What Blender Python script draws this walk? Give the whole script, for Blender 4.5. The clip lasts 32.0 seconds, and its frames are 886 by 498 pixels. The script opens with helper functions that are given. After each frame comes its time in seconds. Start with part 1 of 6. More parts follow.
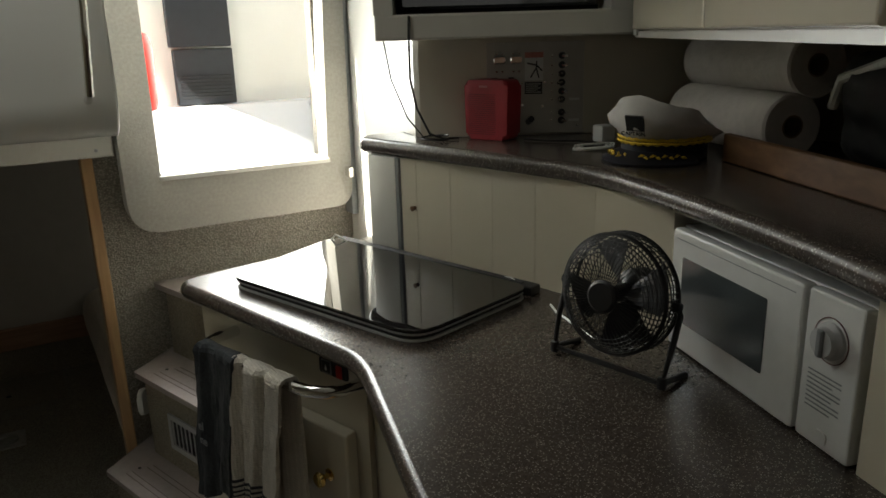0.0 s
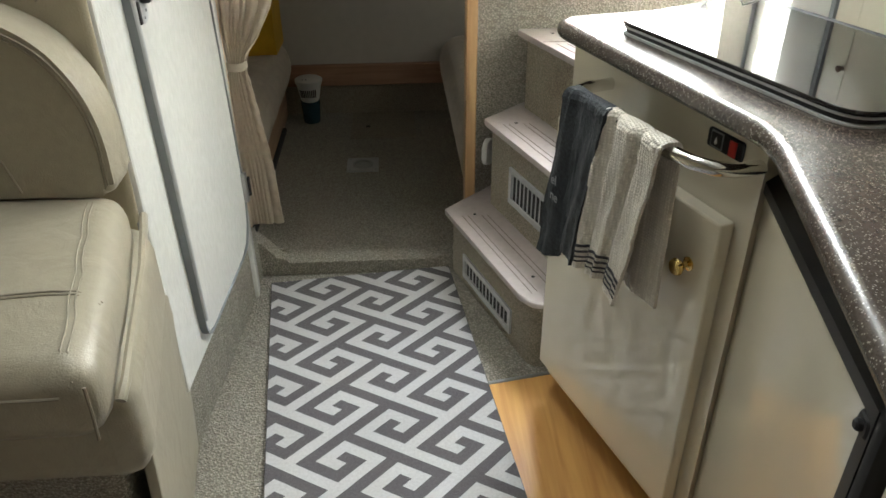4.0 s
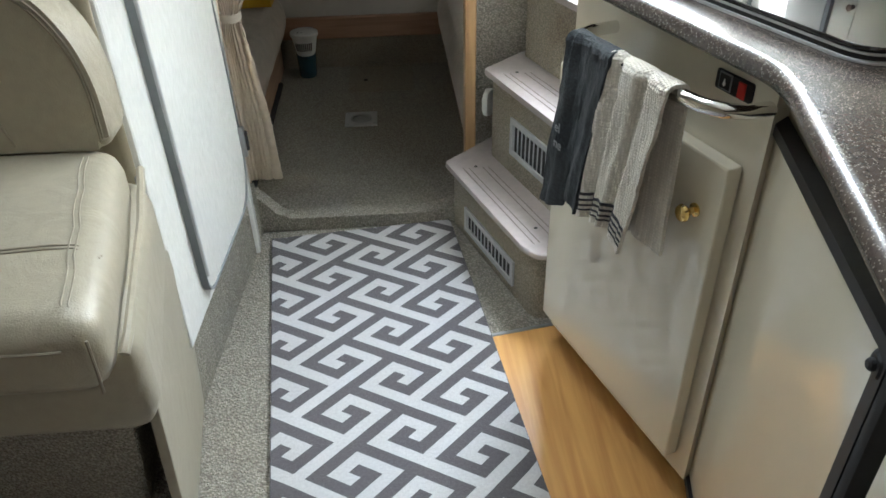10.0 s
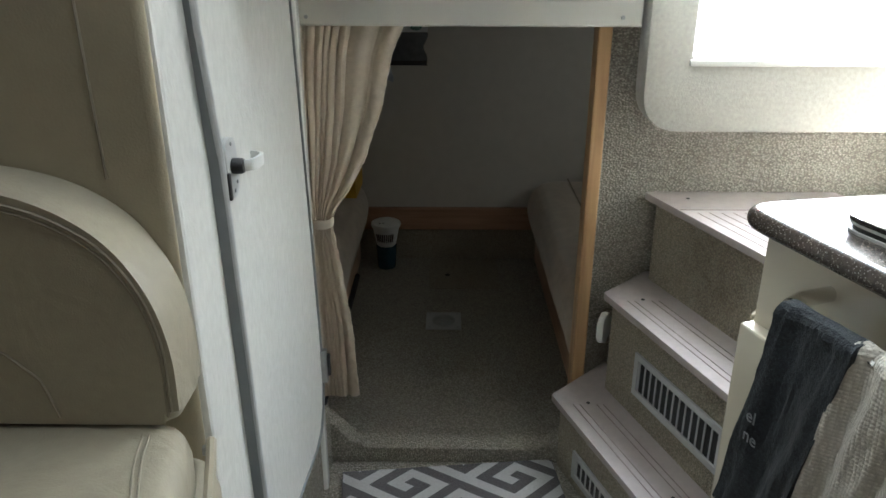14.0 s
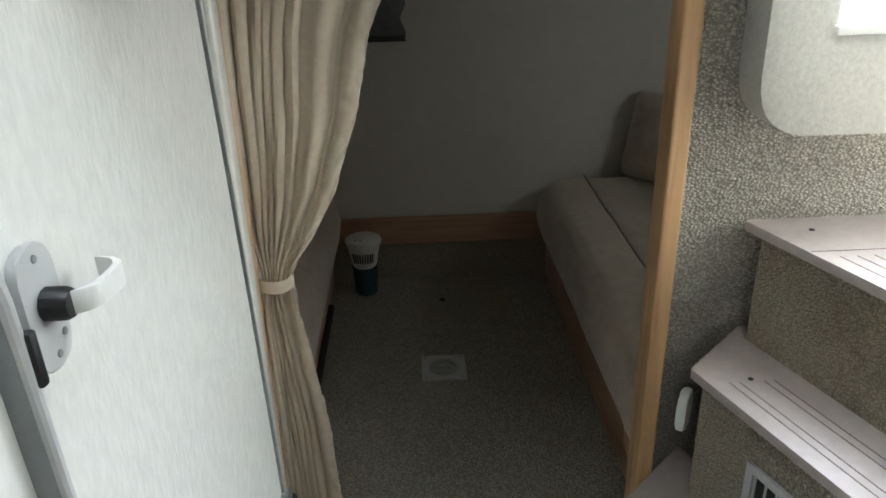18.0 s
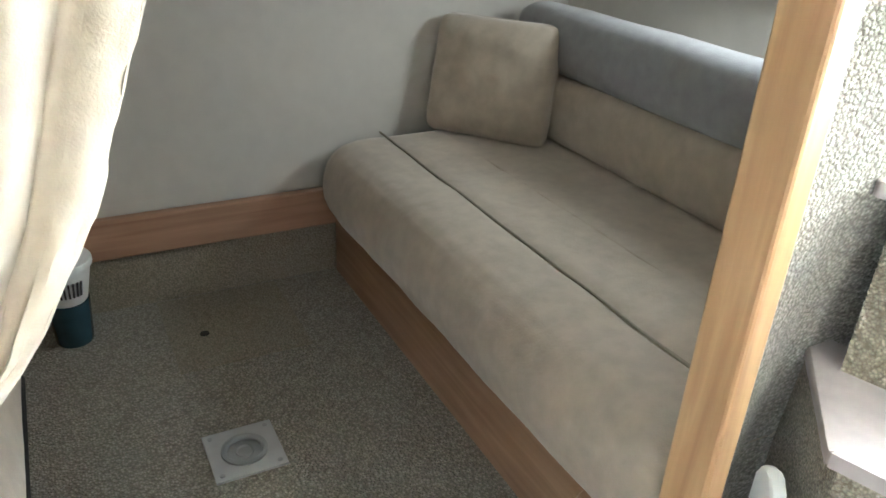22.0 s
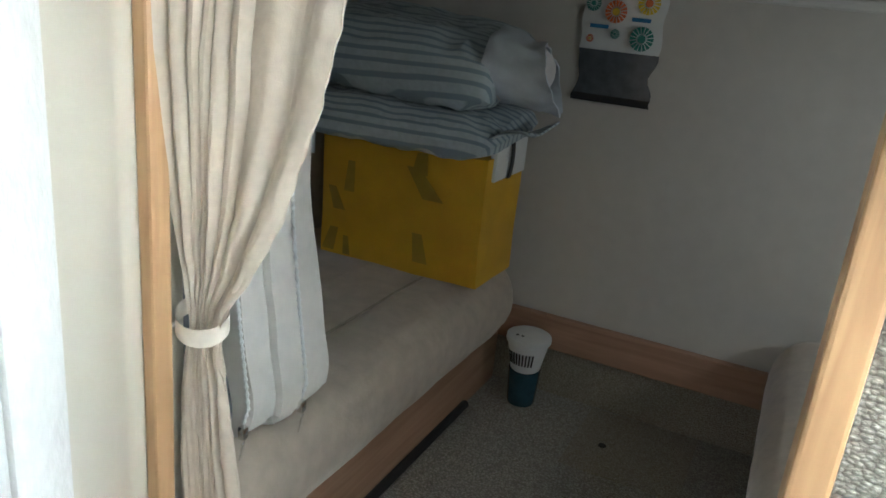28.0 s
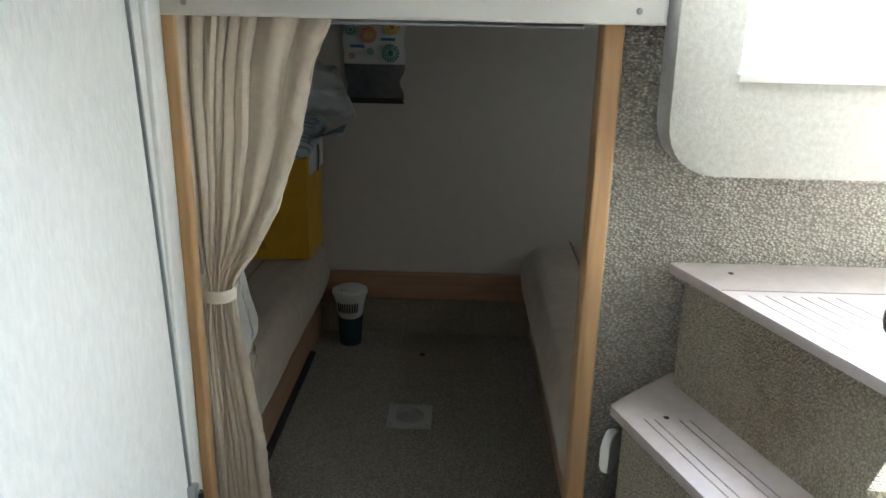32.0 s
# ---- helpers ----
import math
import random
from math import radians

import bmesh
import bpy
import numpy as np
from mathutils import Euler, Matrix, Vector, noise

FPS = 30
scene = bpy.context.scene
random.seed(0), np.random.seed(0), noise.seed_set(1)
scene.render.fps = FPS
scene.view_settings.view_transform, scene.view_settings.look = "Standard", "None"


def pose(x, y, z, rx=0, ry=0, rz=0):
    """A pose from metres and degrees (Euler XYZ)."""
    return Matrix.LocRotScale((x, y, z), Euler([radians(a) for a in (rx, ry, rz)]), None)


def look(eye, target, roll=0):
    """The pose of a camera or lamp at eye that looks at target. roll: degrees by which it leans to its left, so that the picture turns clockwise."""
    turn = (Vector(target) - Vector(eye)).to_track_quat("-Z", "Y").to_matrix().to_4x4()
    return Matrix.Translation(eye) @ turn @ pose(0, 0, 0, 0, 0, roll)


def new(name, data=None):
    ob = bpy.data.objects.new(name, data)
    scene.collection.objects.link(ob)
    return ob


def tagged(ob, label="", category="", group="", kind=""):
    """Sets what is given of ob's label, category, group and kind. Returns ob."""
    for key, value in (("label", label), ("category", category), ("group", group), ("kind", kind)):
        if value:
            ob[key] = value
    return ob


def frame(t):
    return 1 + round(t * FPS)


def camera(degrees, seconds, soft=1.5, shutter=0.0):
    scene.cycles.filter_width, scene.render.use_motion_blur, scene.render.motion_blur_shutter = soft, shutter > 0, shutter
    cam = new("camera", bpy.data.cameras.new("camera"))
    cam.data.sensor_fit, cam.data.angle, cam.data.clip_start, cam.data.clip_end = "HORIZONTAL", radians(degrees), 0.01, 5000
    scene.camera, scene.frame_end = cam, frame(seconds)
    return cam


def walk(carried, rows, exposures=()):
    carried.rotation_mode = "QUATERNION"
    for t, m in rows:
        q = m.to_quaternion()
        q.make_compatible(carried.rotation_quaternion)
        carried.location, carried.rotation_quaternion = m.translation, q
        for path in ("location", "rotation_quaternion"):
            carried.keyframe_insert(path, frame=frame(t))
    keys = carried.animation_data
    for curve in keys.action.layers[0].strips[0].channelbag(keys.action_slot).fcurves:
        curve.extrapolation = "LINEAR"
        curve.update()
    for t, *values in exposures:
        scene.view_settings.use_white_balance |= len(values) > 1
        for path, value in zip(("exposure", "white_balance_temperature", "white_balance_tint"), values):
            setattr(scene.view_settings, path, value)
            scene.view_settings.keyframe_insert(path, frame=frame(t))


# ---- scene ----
from mathutils.bvhtree import BVHTree

cam = camera(61.15, 32.0, soft=1.6)
ROWS = [
    (0.0, 0.051, 0.052, 1.328, 73.92, 1.60, -30.18),
    (0.5, 0.051, 0.069, 1.312, 72.94, 0.98, -27.85),
    (1.0, 0.056, 0.095, 1.293, 71.33, 0.95, -24.30),
    (1.5, 0.045, 0.122, 1.280, 71.54, 0.47, -19.18),
    (2.0, 0.014, 0.152, 1.279, 71.19, -0.17, -12.54),
    (2.5, 0.002, 0.187, 1.269, 70.94, 0.67, -5.52),
    (3.0, -0.009, 0.201, 1.258, 68.78, 0.13, -3.78),
    (3.5, -0.006, 0.209, 1.232, 63.98, -0.63, -2.99),
    (4.0, 0.006, 0.216, 1.205, 58.88, 0.32, -3.89),
    (4.5, 0.023, 0.228, 1.175, 53.80, 0.88, -5.92),
    (6.5, 0.047, 0.229, 1.124, 41.19, -0.14, -8.66),
    (7.0, 0.054, 0.230, 1.111, 39.23, 0.18, -8.79),
    (7.5, 0.052, 0.230, 1.111, 39.14, 0.57, -8.45),
    (8.0, 0.044, 0.229, 1.123, 41.24, 0.70, -7.78),
    (8.5, 0.035, 0.229, 1.140, 45.12, 1.24, -6.42),
    (9.0, 0.029, 0.232, 1.152, 49.22, 1.94, -5.50),
    (9.5, 0.017, 0.227, 1.170, 52.53, 1.58, -4.51),
    (10.0, 0.001, 0.223, 1.187, 55.63, 0.99, -4.36),
    (10.5, -0.006, 0.238, 1.198, 59.78, 0.86, -3.82),
    (11.0, -0.027, 0.278, 1.202, 62.49, 0.23, -3.20),
    (11.5, -0.054, 0.352, 1.204, 64.83, -0.39, -2.35),
    (12.0, -0.066, 0.435, 1.200, 66.77, -0.44, -0.05),
    (12.5, -0.094, 0.482, 1.206, 66.74, -0.72, -0.43),
    (13.0, -0.112, 0.495, 1.200, 67.01, -1.12, -0.49),
    (13.5, -0.130, 0.527, 1.200, 67.65, -0.97, -0.21),
    (14.0, -0.123, 0.553, 1.202, 67.88, -0.16, 0.26),
    (14.5, -0.116, 0.608, 1.189, 67.44, -0.47, 1.05),
    (16.5, -0.133, 0.836, 1.153, 67.14, -0.81, 2.74),
    (17.0, -0.172, 0.953, 1.147, 65.75, 0.50, -1.07),
    (17.5, -0.185, 1.020, 1.145, 65.63, 0.11, -2.57),
    (18.0, -0.184, 1.127, 1.136, 65.62, 1.39, -2.71),
    (18.5, -0.187, 1.255, 1.104, 64.21, 0.84, -3.45),
    (19.0, -0.222, 1.380, 1.048, 64.94, -0.20, -7.71),
    (19.5, -0.291, 1.479, 1.024, 65.56, -1.79, -17.05),
    (20.0, -0.302, 1.545, 1.011, 65.92, 0.32, -21.74),
    (20.5, -0.300, 1.622, 0.981, 65.36, 0.30, -23.35),
    (21.0, -0.292, 1.714, 0.938, 63.01, -0.78, -24.33),
    (21.5, -0.304, 1.784, 0.908, 63.32, -2.63, -26.43),
    (22.0, -0.324, 1.832, 0.908, 63.10, -2.78, -27.60),
    (22.5, -0.295, 1.829, 0.915, 64.20, -2.58, -25.51),
    (23.0, -0.276, 1.746, 0.901, 67.63, -1.49, -19.56),
    (23.5, -0.199, 1.663, 0.989, 68.09, -0.51, -9.17),
    (24.0, -0.119, 1.617, 1.019, 69.97, -2.42, 1.66),
    (24.5, -0.018, 1.663, 1.011, 71.71, -1.19, 13.52),
    (25.0, 0.086, 1.695, 1.001, 72.03, -0.54, 22.07),
    (25.5, 0.148, 1.696, 0.985, 73.65, -1.22, 25.68),
    (26.0, 0.205, 1.682, 0.973, 73.92, -2.87, 28.30),
    (26.5, 0.222, 1.675, 0.960, 73.32, -5.40, 29.91),
    (28.5, 0.110, 1.581, 0.991, 70.60, -5.52, 22.12),
    (29.0, 0.067, 1.482, 1.011, 70.41, -4.84, 13.35),
    (29.5, 0.045, 1.415, 1.031, 71.87, -3.28, 8.71),
    (30.0, 0.032, 1.327, 1.048, 71.40, -0.83, 5.77),
    (30.5, 0.024, 1.241, 1.053, 72.30, 0.19, 3.62),
    (31.0, 0.018, 1.187, 1.061, 71.87, -0.37, 2.86),
    (31.5, 0.010, 1.123, 1.071, 72.34, -0.28, 2.66),
    (32.0, -0.010, 1.034, 1.058, 72.44, -1.12, 1.51),
]
# time, exposure in stops, white balance in kelvin
EXPOSURE = [(0, 2.95, 6900), (1.5, 3.55, 7000), (2.0, 3.95, 6900), (2.5, 4.1, 6800), (3.0, 4.2, 6600), (4.0, 5.05, 6500), (7.5, 5.5, 6150), (9.0, 5.42, 5950),
            (11.0, 5.15, 5850), (13.0, 4.55, 5950), (16.5, 4.65, 5900), (18.0, 4.95, 5900), (19.0, 5.35, 5900), (20.0, 5.9, 5950), (21.0, 6.75, 5800), (22.0, 7.28, 5600),
            (23.0, 7.4, 5400), (24.0, 6.72, 4950), (25.0, 6.05, 5050), (26.0, 6.42, 5100), (28.5, 6.05, 5550), (30.0, 5.75, 5650), (32.0, 5.15, 5750)]
walk(cam, [(t, pose(x, y, z, rx, ry, rz)) for t, x, y, z, rx, ry, rz in ROWS],
     exposures=[(t, stops, kelvin, 4) for t, stops, kelvin in EXPOSURE])

# ---- light ----
world = bpy.data.worlds.new("sky")
scene.world = world
world.use_nodes = True
wn = world.node_tree.nodes
sky = wn.new("ShaderNodeTexSky")
sky.sky_type, sky.sun_disc = "NISHITA", False
sky.sun_elevation, sky.sun_rotation = radians(64), radians(310)
world.node_tree.links.new(sky.outputs[0], wn["Background"].inputs[0])
wn["Background"].inputs[1].default_value = 0.15
sun = new("sun", bpy.data.lights.new("sun", "SUN"))
sun.data.energy, sun.data.angle, sun.data.color = 4.5, radians(0.6), (1.0, 0.95, 0.88)
sun.matrix_world = look((-1.05, 3.39, 5.3), (0.6, 1.99, 0.8))


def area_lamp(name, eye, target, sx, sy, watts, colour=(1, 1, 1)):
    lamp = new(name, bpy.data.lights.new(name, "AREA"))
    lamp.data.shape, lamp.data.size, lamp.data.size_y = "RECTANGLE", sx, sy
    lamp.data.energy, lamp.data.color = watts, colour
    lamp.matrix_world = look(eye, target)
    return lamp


area_lamp("companionway_daylight", (0.62, 2.27, 1.42), (-0.30, 1.30, 0.75), 0.42, 0.75, 1.55, (0.97, 0.98, 1.0))
# Fill lamp added overhead under the closed ceiling; no hatch is known there.
area_lamp("saloon_overhead_fill", (-0.12, 1.33, 1.925), (-0.12, 1.33, 0.0), 0.45, 0.45, 0.23, (0.97, 0.98, 1.0))
# Weak fill added from forward for the locker fronts; no window is known there.
area_lamp("saloon_forward_fill", (-0.55, -1.22, 1.45), (0.1, 1.6, 1.2), 0.9, 0.22, 0.05, (0.97, 0.98, 1.0))
area_lamp("cabin_port_daylight", (0.93, 2.75, 0.88), (-0.1, 3.1, 0.62), 0.4, 0.14, 0.030, (1.0, 0.97, 0.90))

# ---- materials ----


def mat(name, colour, rough=0.6, metal=0.0, vary=0.12, scale=40.0, bump=0.0, bump_scale=200.0, coarse=3.0, spec=0.5, sheen=0.0, stretch=None, coat=0.0, bump_dist=0.002, island=False):
    m = bpy.data.materials.new(name)
    m.use_nodes = True
    n, l = m.node_tree.nodes, m.node_tree.links
    b = n["Principled BSDF"]
    b.inputs["Roughness"].default_value, b.inputs["Metallic"].default_value = rough, metal
    b.inputs["Specular IOR Level"].default_value = spec
    b.inputs["Sheen Weight"].default_value = sheen
    b.inputs["Coat Weight"].default_value = coat
    b.inputs["Coat Roughness"].default_value = 0.06
    tc = n.new("ShaderNodeTexCoord")
    mp = n.new("ShaderNodeMapping")
    l.new(tc.outputs["Object"], mp.inputs["Vector"])
    if stretch:
        mp.inputs["Scale"].default_value = stretch
    base = Vector(colour)
    fine = n.new("ShaderNodeTexNoise")
    fine.inputs["Scale"].default_value, fine.inputs["Detail"].default_value = scale, 4
    big = n.new("ShaderNodeTexNoise")
    big.inputs["Scale"].default_value, big.inputs["Detail"].default_value = coarse, 3
    for t in (fine, big):
        l.new(mp.outputs[0], t.inputs["Vector"])
    ramp = n.new("ShaderNodeValToRGB")
    ramp.color_ramp.elements[0].position, ramp.color_ramp.elements[1].position = 0.3, 0.7
    ramp.color_ramp.elements[0].color = (*(base * (1 - vary)), 1)
    ramp.color_ramp.elements[1].color = (*(min(1, c * (1 + vary)) for c in base), 1)
    l.new(fine.outputs["Fac"], ramp.inputs["Fac"])
    mix = n.new("ShaderNodeMix")
    mix.data_type, mix.blend_type = "RGBA", "MULTIPLY"
    mix.inputs["Factor"].default_value = 1.0
    ramp2 = n.new("ShaderNodeValToRGB")
    ramp2.color_ramp.elements[0].position, ramp2.color_ramp.elements[1].position = 0.3, 0.65
    k = 1 - vary * 0.7
    ramp2.color_ramp.elements[0].color, ramp2.color_ramp.elements[1].color = (k, k, k, 1), (1, 1, 1, 1)
    l.new(big.outputs["Fac"], ramp2.inputs["Fac"])
    l.new(ramp.outputs[0], mix.inputs["A"])
    l.new(ramp2.outputs[0], mix.inputs["B"])
    l.new(mix.outputs["Result"], b.inputs["Base Color"])
    if bump:
        bn = n.new("ShaderNodeTexNoise")
        bn.inputs["Scale"].default_value, bn.inputs["Detail"].default_value = bump_scale, 3
        l.new(mp.outputs[0], bn.inputs["Vector"])
        bp = n.new("ShaderNodeBump")
        bp.inputs["Strength"].default_value, bp.inputs["Distance"].default_value = bump, bump_dist
        l.new(bn.outputs["Fac"], bp.inputs["Height"])
        l.new(bp.outputs[0], b.inputs["Normal"])
    return m


def carpet(name, dark, light, scale, dist, strength=1.0, uneven=0.25):
    """A looped pile: knobbly round loops, lighter on top, dark between, with a broad unevenness of tone."""
    m = mat(name, light, 0.95, vary=0.1, scale=25, spec=0.1, sheen=0.15)
    n, l = m.node_tree.nodes, m.node_tree.links
    b = n["Principled BSDF"]
    mp = n["Mapping"]
    v = n.new("ShaderNodeTexVoronoi")
    v.feature, v.inputs["Scale"].default_value, v.inputs["Randomness"].default_value = "F1", scale, 0.9
    fine = n.new("ShaderNodeTexNoise")
    fine.inputs["Scale"].default_value, fine.inputs["Detail"].default_value = scale * 1.7, 3
    for t in (v, fine):
        l.new(mp.outputs[0], t.inputs["Vector"])
    height = n.new("ShaderNodeMath")
    height.operation, height.inputs[1].default_value = "MULTIPLY_ADD", 0.55
    l.new(fine.outputs["Fac"], height.inputs[0])
    l.new(v.outputs["Distance"], height.inputs[2])
    r = n.new("ShaderNodeValToRGB")
    r.color_ramp.elements[0].position, r.color_ramp.elements[1].position = 0.34, 0.92
    r.color_ramp.elements[0].color, r.color_ramp.elements[1].color = (*light, 1), (*dark, 1)
    l.new(height.outputs[0], r.inputs["Fac"])
    each = n.new("ShaderNodeSeparateColor")
    l.new(v.outputs["Color"], each.inputs[0])
    tone = n.new("ShaderNodeMapRange")
    tone.inputs["To Min"].default_value, tone.inputs["To Max"].default_value = 1 - uneven, 1 + uneven
    l.new(each.outputs[0], tone.inputs["Value"])
    loops = n.new("ShaderNodeMix")
    loops.data_type, loops.blend_type = "RGBA", "MULTIPLY"
    loops.inputs["Factor"].default_value = 1.0
    l.new(r.outputs[0], loops.inputs["A"])
    l.new(tone.outputs[0], loops.inputs["B"])
    old = b.inputs["Base Color"].links[0].from_socket
    mx = n.new("ShaderNodeMix")
    mx.data_type, mx.blend_type = "RGBA", "MIX"
    mx.inputs["Factor"].default_value = 0.85
    l.new(old, mx.inputs["A"])
    l.new(loops.outputs["Result"], mx.inputs["B"])
    l.new(mx.outputs["Result"], b.inputs["Base Color"])
    bp = n.new("ShaderNodeBump")
    bp.invert = True
    bp.inputs["Strength"].default_value, bp.inputs["Distance"].default_value = strength, dist
    l.new(height.outputs[0], bp.inputs["Height"])
    l.new(bp.outputs[0], b.inputs["Normal"])
    return m


def wood(name, dark, light, along="z", rough=0.35, scale=6.0):
    m = mat(name, light, rough, vary=0.06, scale=20, spec=0.4)
    n, l = m.node_tree.nodes, m.node_tree.links
    b = n["Principled BSDF"]
    s = {"x": (0.6, 9, 9), "y": (9, 0.6, 9), "z": (9, 9, 0.6)}[along]
    n["Mapping"].inputs["Scale"].default_value = s
    g = n.new("ShaderNodeTexNoise")
    g.inputs["Scale"].default_value, g.inputs["Detail"].default_value, g.inputs["Distortion"].default_value = scale, 6, 0.6
    l.new(n["Mapping"].outputs[0], g.inputs["Vector"])
    r = n.new("ShaderNodeValToRGB")
    r.color_ramp.elements[0].position, r.color_ramp.elements[1].position = 0.32, 0.68
    r.color_ramp.elements[0].color, r.color_ramp.elements[1].color = (*dark, 1), (*light, 1)
    l.new(g.outputs["Fac"], r.inputs["Fac"])
    l.new(r.outputs[0], b.inputs["Base Color"])
    bp = n.new("ShaderNodeBump")
    bp.inputs["Strength"].default_value, bp.inputs["Distance"].default_value = 0.15, 0.0006
    l.new(g.outputs["Fac"], bp.inputs["Height"])
    l.new(bp.outputs[0], b.inputs["Normal"])
    return m


def speckled(name):
    """Solid-surface counter: brown-grey ground with pale and dark flecks."""
    m = mat(name, (0.070, 0.055, 0.045), 0.24, vary=0.25, scale=160, coarse=9, spec=0.5)
    n, l = m.node_tree.nodes, m.node_tree.links
    b = n["Principled BSDF"]
    col = b.inputs["Base Color"].links[0].from_socket
    for scale, lo, hi, tint in ((430, 0.10, 0.17, (0.30, 0.265, 0.235)), (600, 0.10, 0.16, (0.03, 0.025, 0.022)), (340, 0.06, 0.11, (0.24, 0.21, 0.185))):
        v = n.new("ShaderNodeTexVoronoi")
        v.inputs["Scale"].default_value = scale
        l.new(n["Mapping"].outputs[0], v.inputs["Vector"])
        pick = n.new("ShaderNodeSeparateColor")
        l.new(v.outputs["Color"], pick.inputs[0])
        sel = n.new("ShaderNodeMath")
        sel.operation = "GREATER_THAN"
        sel.inputs[1].default_value = 0.72
        l.new(pick.outputs[0], sel.inputs[0])
        r = n.new("ShaderNodeMapRange")
        r.inputs["From Min"].default_value, r.inputs["From Max"].default_value = hi * 2.6, lo * 2.6
        l.new(v.outputs["Distance"], r.inputs["Value"])
        fac = n.new("ShaderNodeMath")
        fac.operation = "MULTIPLY"
        l.new(sel.outputs[0], fac.inputs[0])
        l.new(r.outputs[0], fac.inputs[1])
        mx = n.new("ShaderNodeMix")
        mx.data_type = "RGBA"
        l.new(fac.outputs[0], mx.inputs["Factor"])
        l.new(col, mx.inputs["A"])
        mx.inputs["B"].default_value = (*tint, 1)
        col = mx.outputs["Result"]
    l.new(col, b.inputs["Base Color"])
    return m


def striped(name, base, stripe, scale, axis="y"):
    m = mat(name, base, 0.9, vary=0.08, scale=80, bump=0.3, bump_scale=300, sheen=0.2)
    n, l = m.node_tree.nodes, m.node_tree.links
    b = n["Principled BSDF"]
    sep = n.new("ShaderNodeTexWave")
    sep.wave_type, sep.bands_direction = "BANDS", axis.upper()
    sep.inputs["Scale"].default_value, sep.inputs["Distortion"].default_value = scale, 0.4
    sep.inputs["Detail"].default_value = 2
    l.new(n["Mapping"].outputs[0], sep.inputs["Vector"])
    r = n.new("ShaderNodeValToRGB")
    r.color_ramp.elements[0].position, r.color_ramp.elements[1].position = 0.55, 0.8
    r.color_ramp.elements[0].color, r.color_ramp.elements[1].color = (0, 0, 0, 1), (1, 1, 1, 1)
    l.new(sep.outputs["Fac"], r.inputs["Fac"])
    mx = n.new("ShaderNodeMix")
    mx.data_type = "RGBA"
    l.new(r.outputs[0], mx.inputs["Factor"])
    l.new(b.inputs["Base Color"].links[0].from_socket, mx.inputs["A"])
    mx.inputs["B"].default_value = (*stripe, 1)
    l.new(mx.outputs["Result"], b.inputs["Base Color"])
    return m


def stained(m, centre, radius, tint):
    """Adds one irregular brown stain to a carpet."""
    n, l = m.node_tree.nodes, m.node_tree.links
    b = n["Principled BSDF"]
    mp = n.new("ShaderNodeMapping")
    mp.vector_type = "TEXTURE"
    mp.inputs["Location"].default_value, mp.inputs["Scale"].default_value = centre, (radius,) * 3
    l.new(n["Texture Coordinate"].outputs["Object"], mp.inputs["Vector"])
    g = n.new("ShaderNodeTexGradient")
    g.gradient_type = "SPHERICAL"
    l.new(mp.outputs[0], g.inputs["Vector"])
    nz = n.new("ShaderNodeTexNoise")
    nz.inputs["Scale"].default_value = 28
    l.new(n["Texture Coordinate"].outputs["Object"], nz.inputs["Vector"])
    mu = n.new("ShaderNodeMath")
    mu.operation = "MULTIPLY"
    l.new(g.outputs["Fac"], mu.inputs[0])
    l.new(nz.outputs["Fac"], mu.inputs[1])
    mx = n.new("ShaderNodeMix")
    mx.data_type, mx.blend_type = "RGBA", "MULTIPLY"
    l.new(mu.outputs[0], mx.inputs["Factor"])
    l.new(b.inputs["Base Color"].links[0].from_socket, mx.inputs["A"])
    mx.inputs["B"].default_value = (*tint, 1)
    l.new(mx.outputs["Result"], b.inputs["Base Color"])
    return m


FLOOR_CARPET = carpet("floor_carpet", (0.22, 0.20, 0.162), (0.52, 0.485, 0.405), 210, 0.006)
STEP_CARPET = carpet("step_carpet", (0.235, 0.208, 0.155), (0.455, 0.408, 0.315), 250, 0.0038, 1.0, 0.18)
STAINED_CARPET = stained(carpet("stained_step_carpet", (0.235, 0.208, 0.155), (0.455, 0.408, 0.315), 250, 0.0038, 1.0, 0.18), (0.42, 1.97, 0.55), 0.16, (0.30, 0.20, 0.11))
WALL_CARPET = carpet("wall_carpet", (0.205, 0.19, 0.16), (0.49, 0.46, 0.40), 225, 0.0042, 0.95, 0.14)
for axis, k in enumerate((0.72, 1.0, 1.15)):   # loops lie across the wall
    WALL_CARPET.node_tree.nodes["Mapping"].inputs["Scale"].default_value[axis] *= k
PAD = mat("pad_fabric", (0.39, 0.375, 0.333), 0.95, vary=0.10, scale=120, bump=0.35, bump_scale=260, coarse=14, sheen=0.3)
WHITE_GLOSS = mat("white_gelcoat", (0.80, 0.80, 0.76), 0.22, vary=0.02, scale=8)
OFFWHITE = mat("offwhite_gelcoat", (0.66, 0.65, 0.60), 0.35, vary=0.03, scale=8)
WHITE_WALL = mat("white_wall_vinyl", (0.76, 0.76, 0.73), 0.24, vary=0.05, scale=110, bump=0.4, bump_scale=190, stretch=(1, 1, 0.42), spec=0.5)
CREAM = mat("cream_laminate", (0.66, 0.61, 0.485), 0.03, vary=0.02, scale=5, spec=0.7, coat=0.25)
CREAM_WALL = mat("cream_wall", (0.64, 0.60, 0.50), 0.3, vary=0.03, scale=6)
COUNTER = speckled("speckled_counter")
BLACK_GLASS = mat("black_glass", (0.006, 0.006, 0.007), 0.03, vary=0.0, spec=0.8)
BLACK = mat("black_plastic", (0.012, 0.012, 0.013), 0.42, vary=0.1)
BLACK_MATT = mat("dark_rubber", (0.02, 0.02, 0.021), 0.7, vary=0.1)
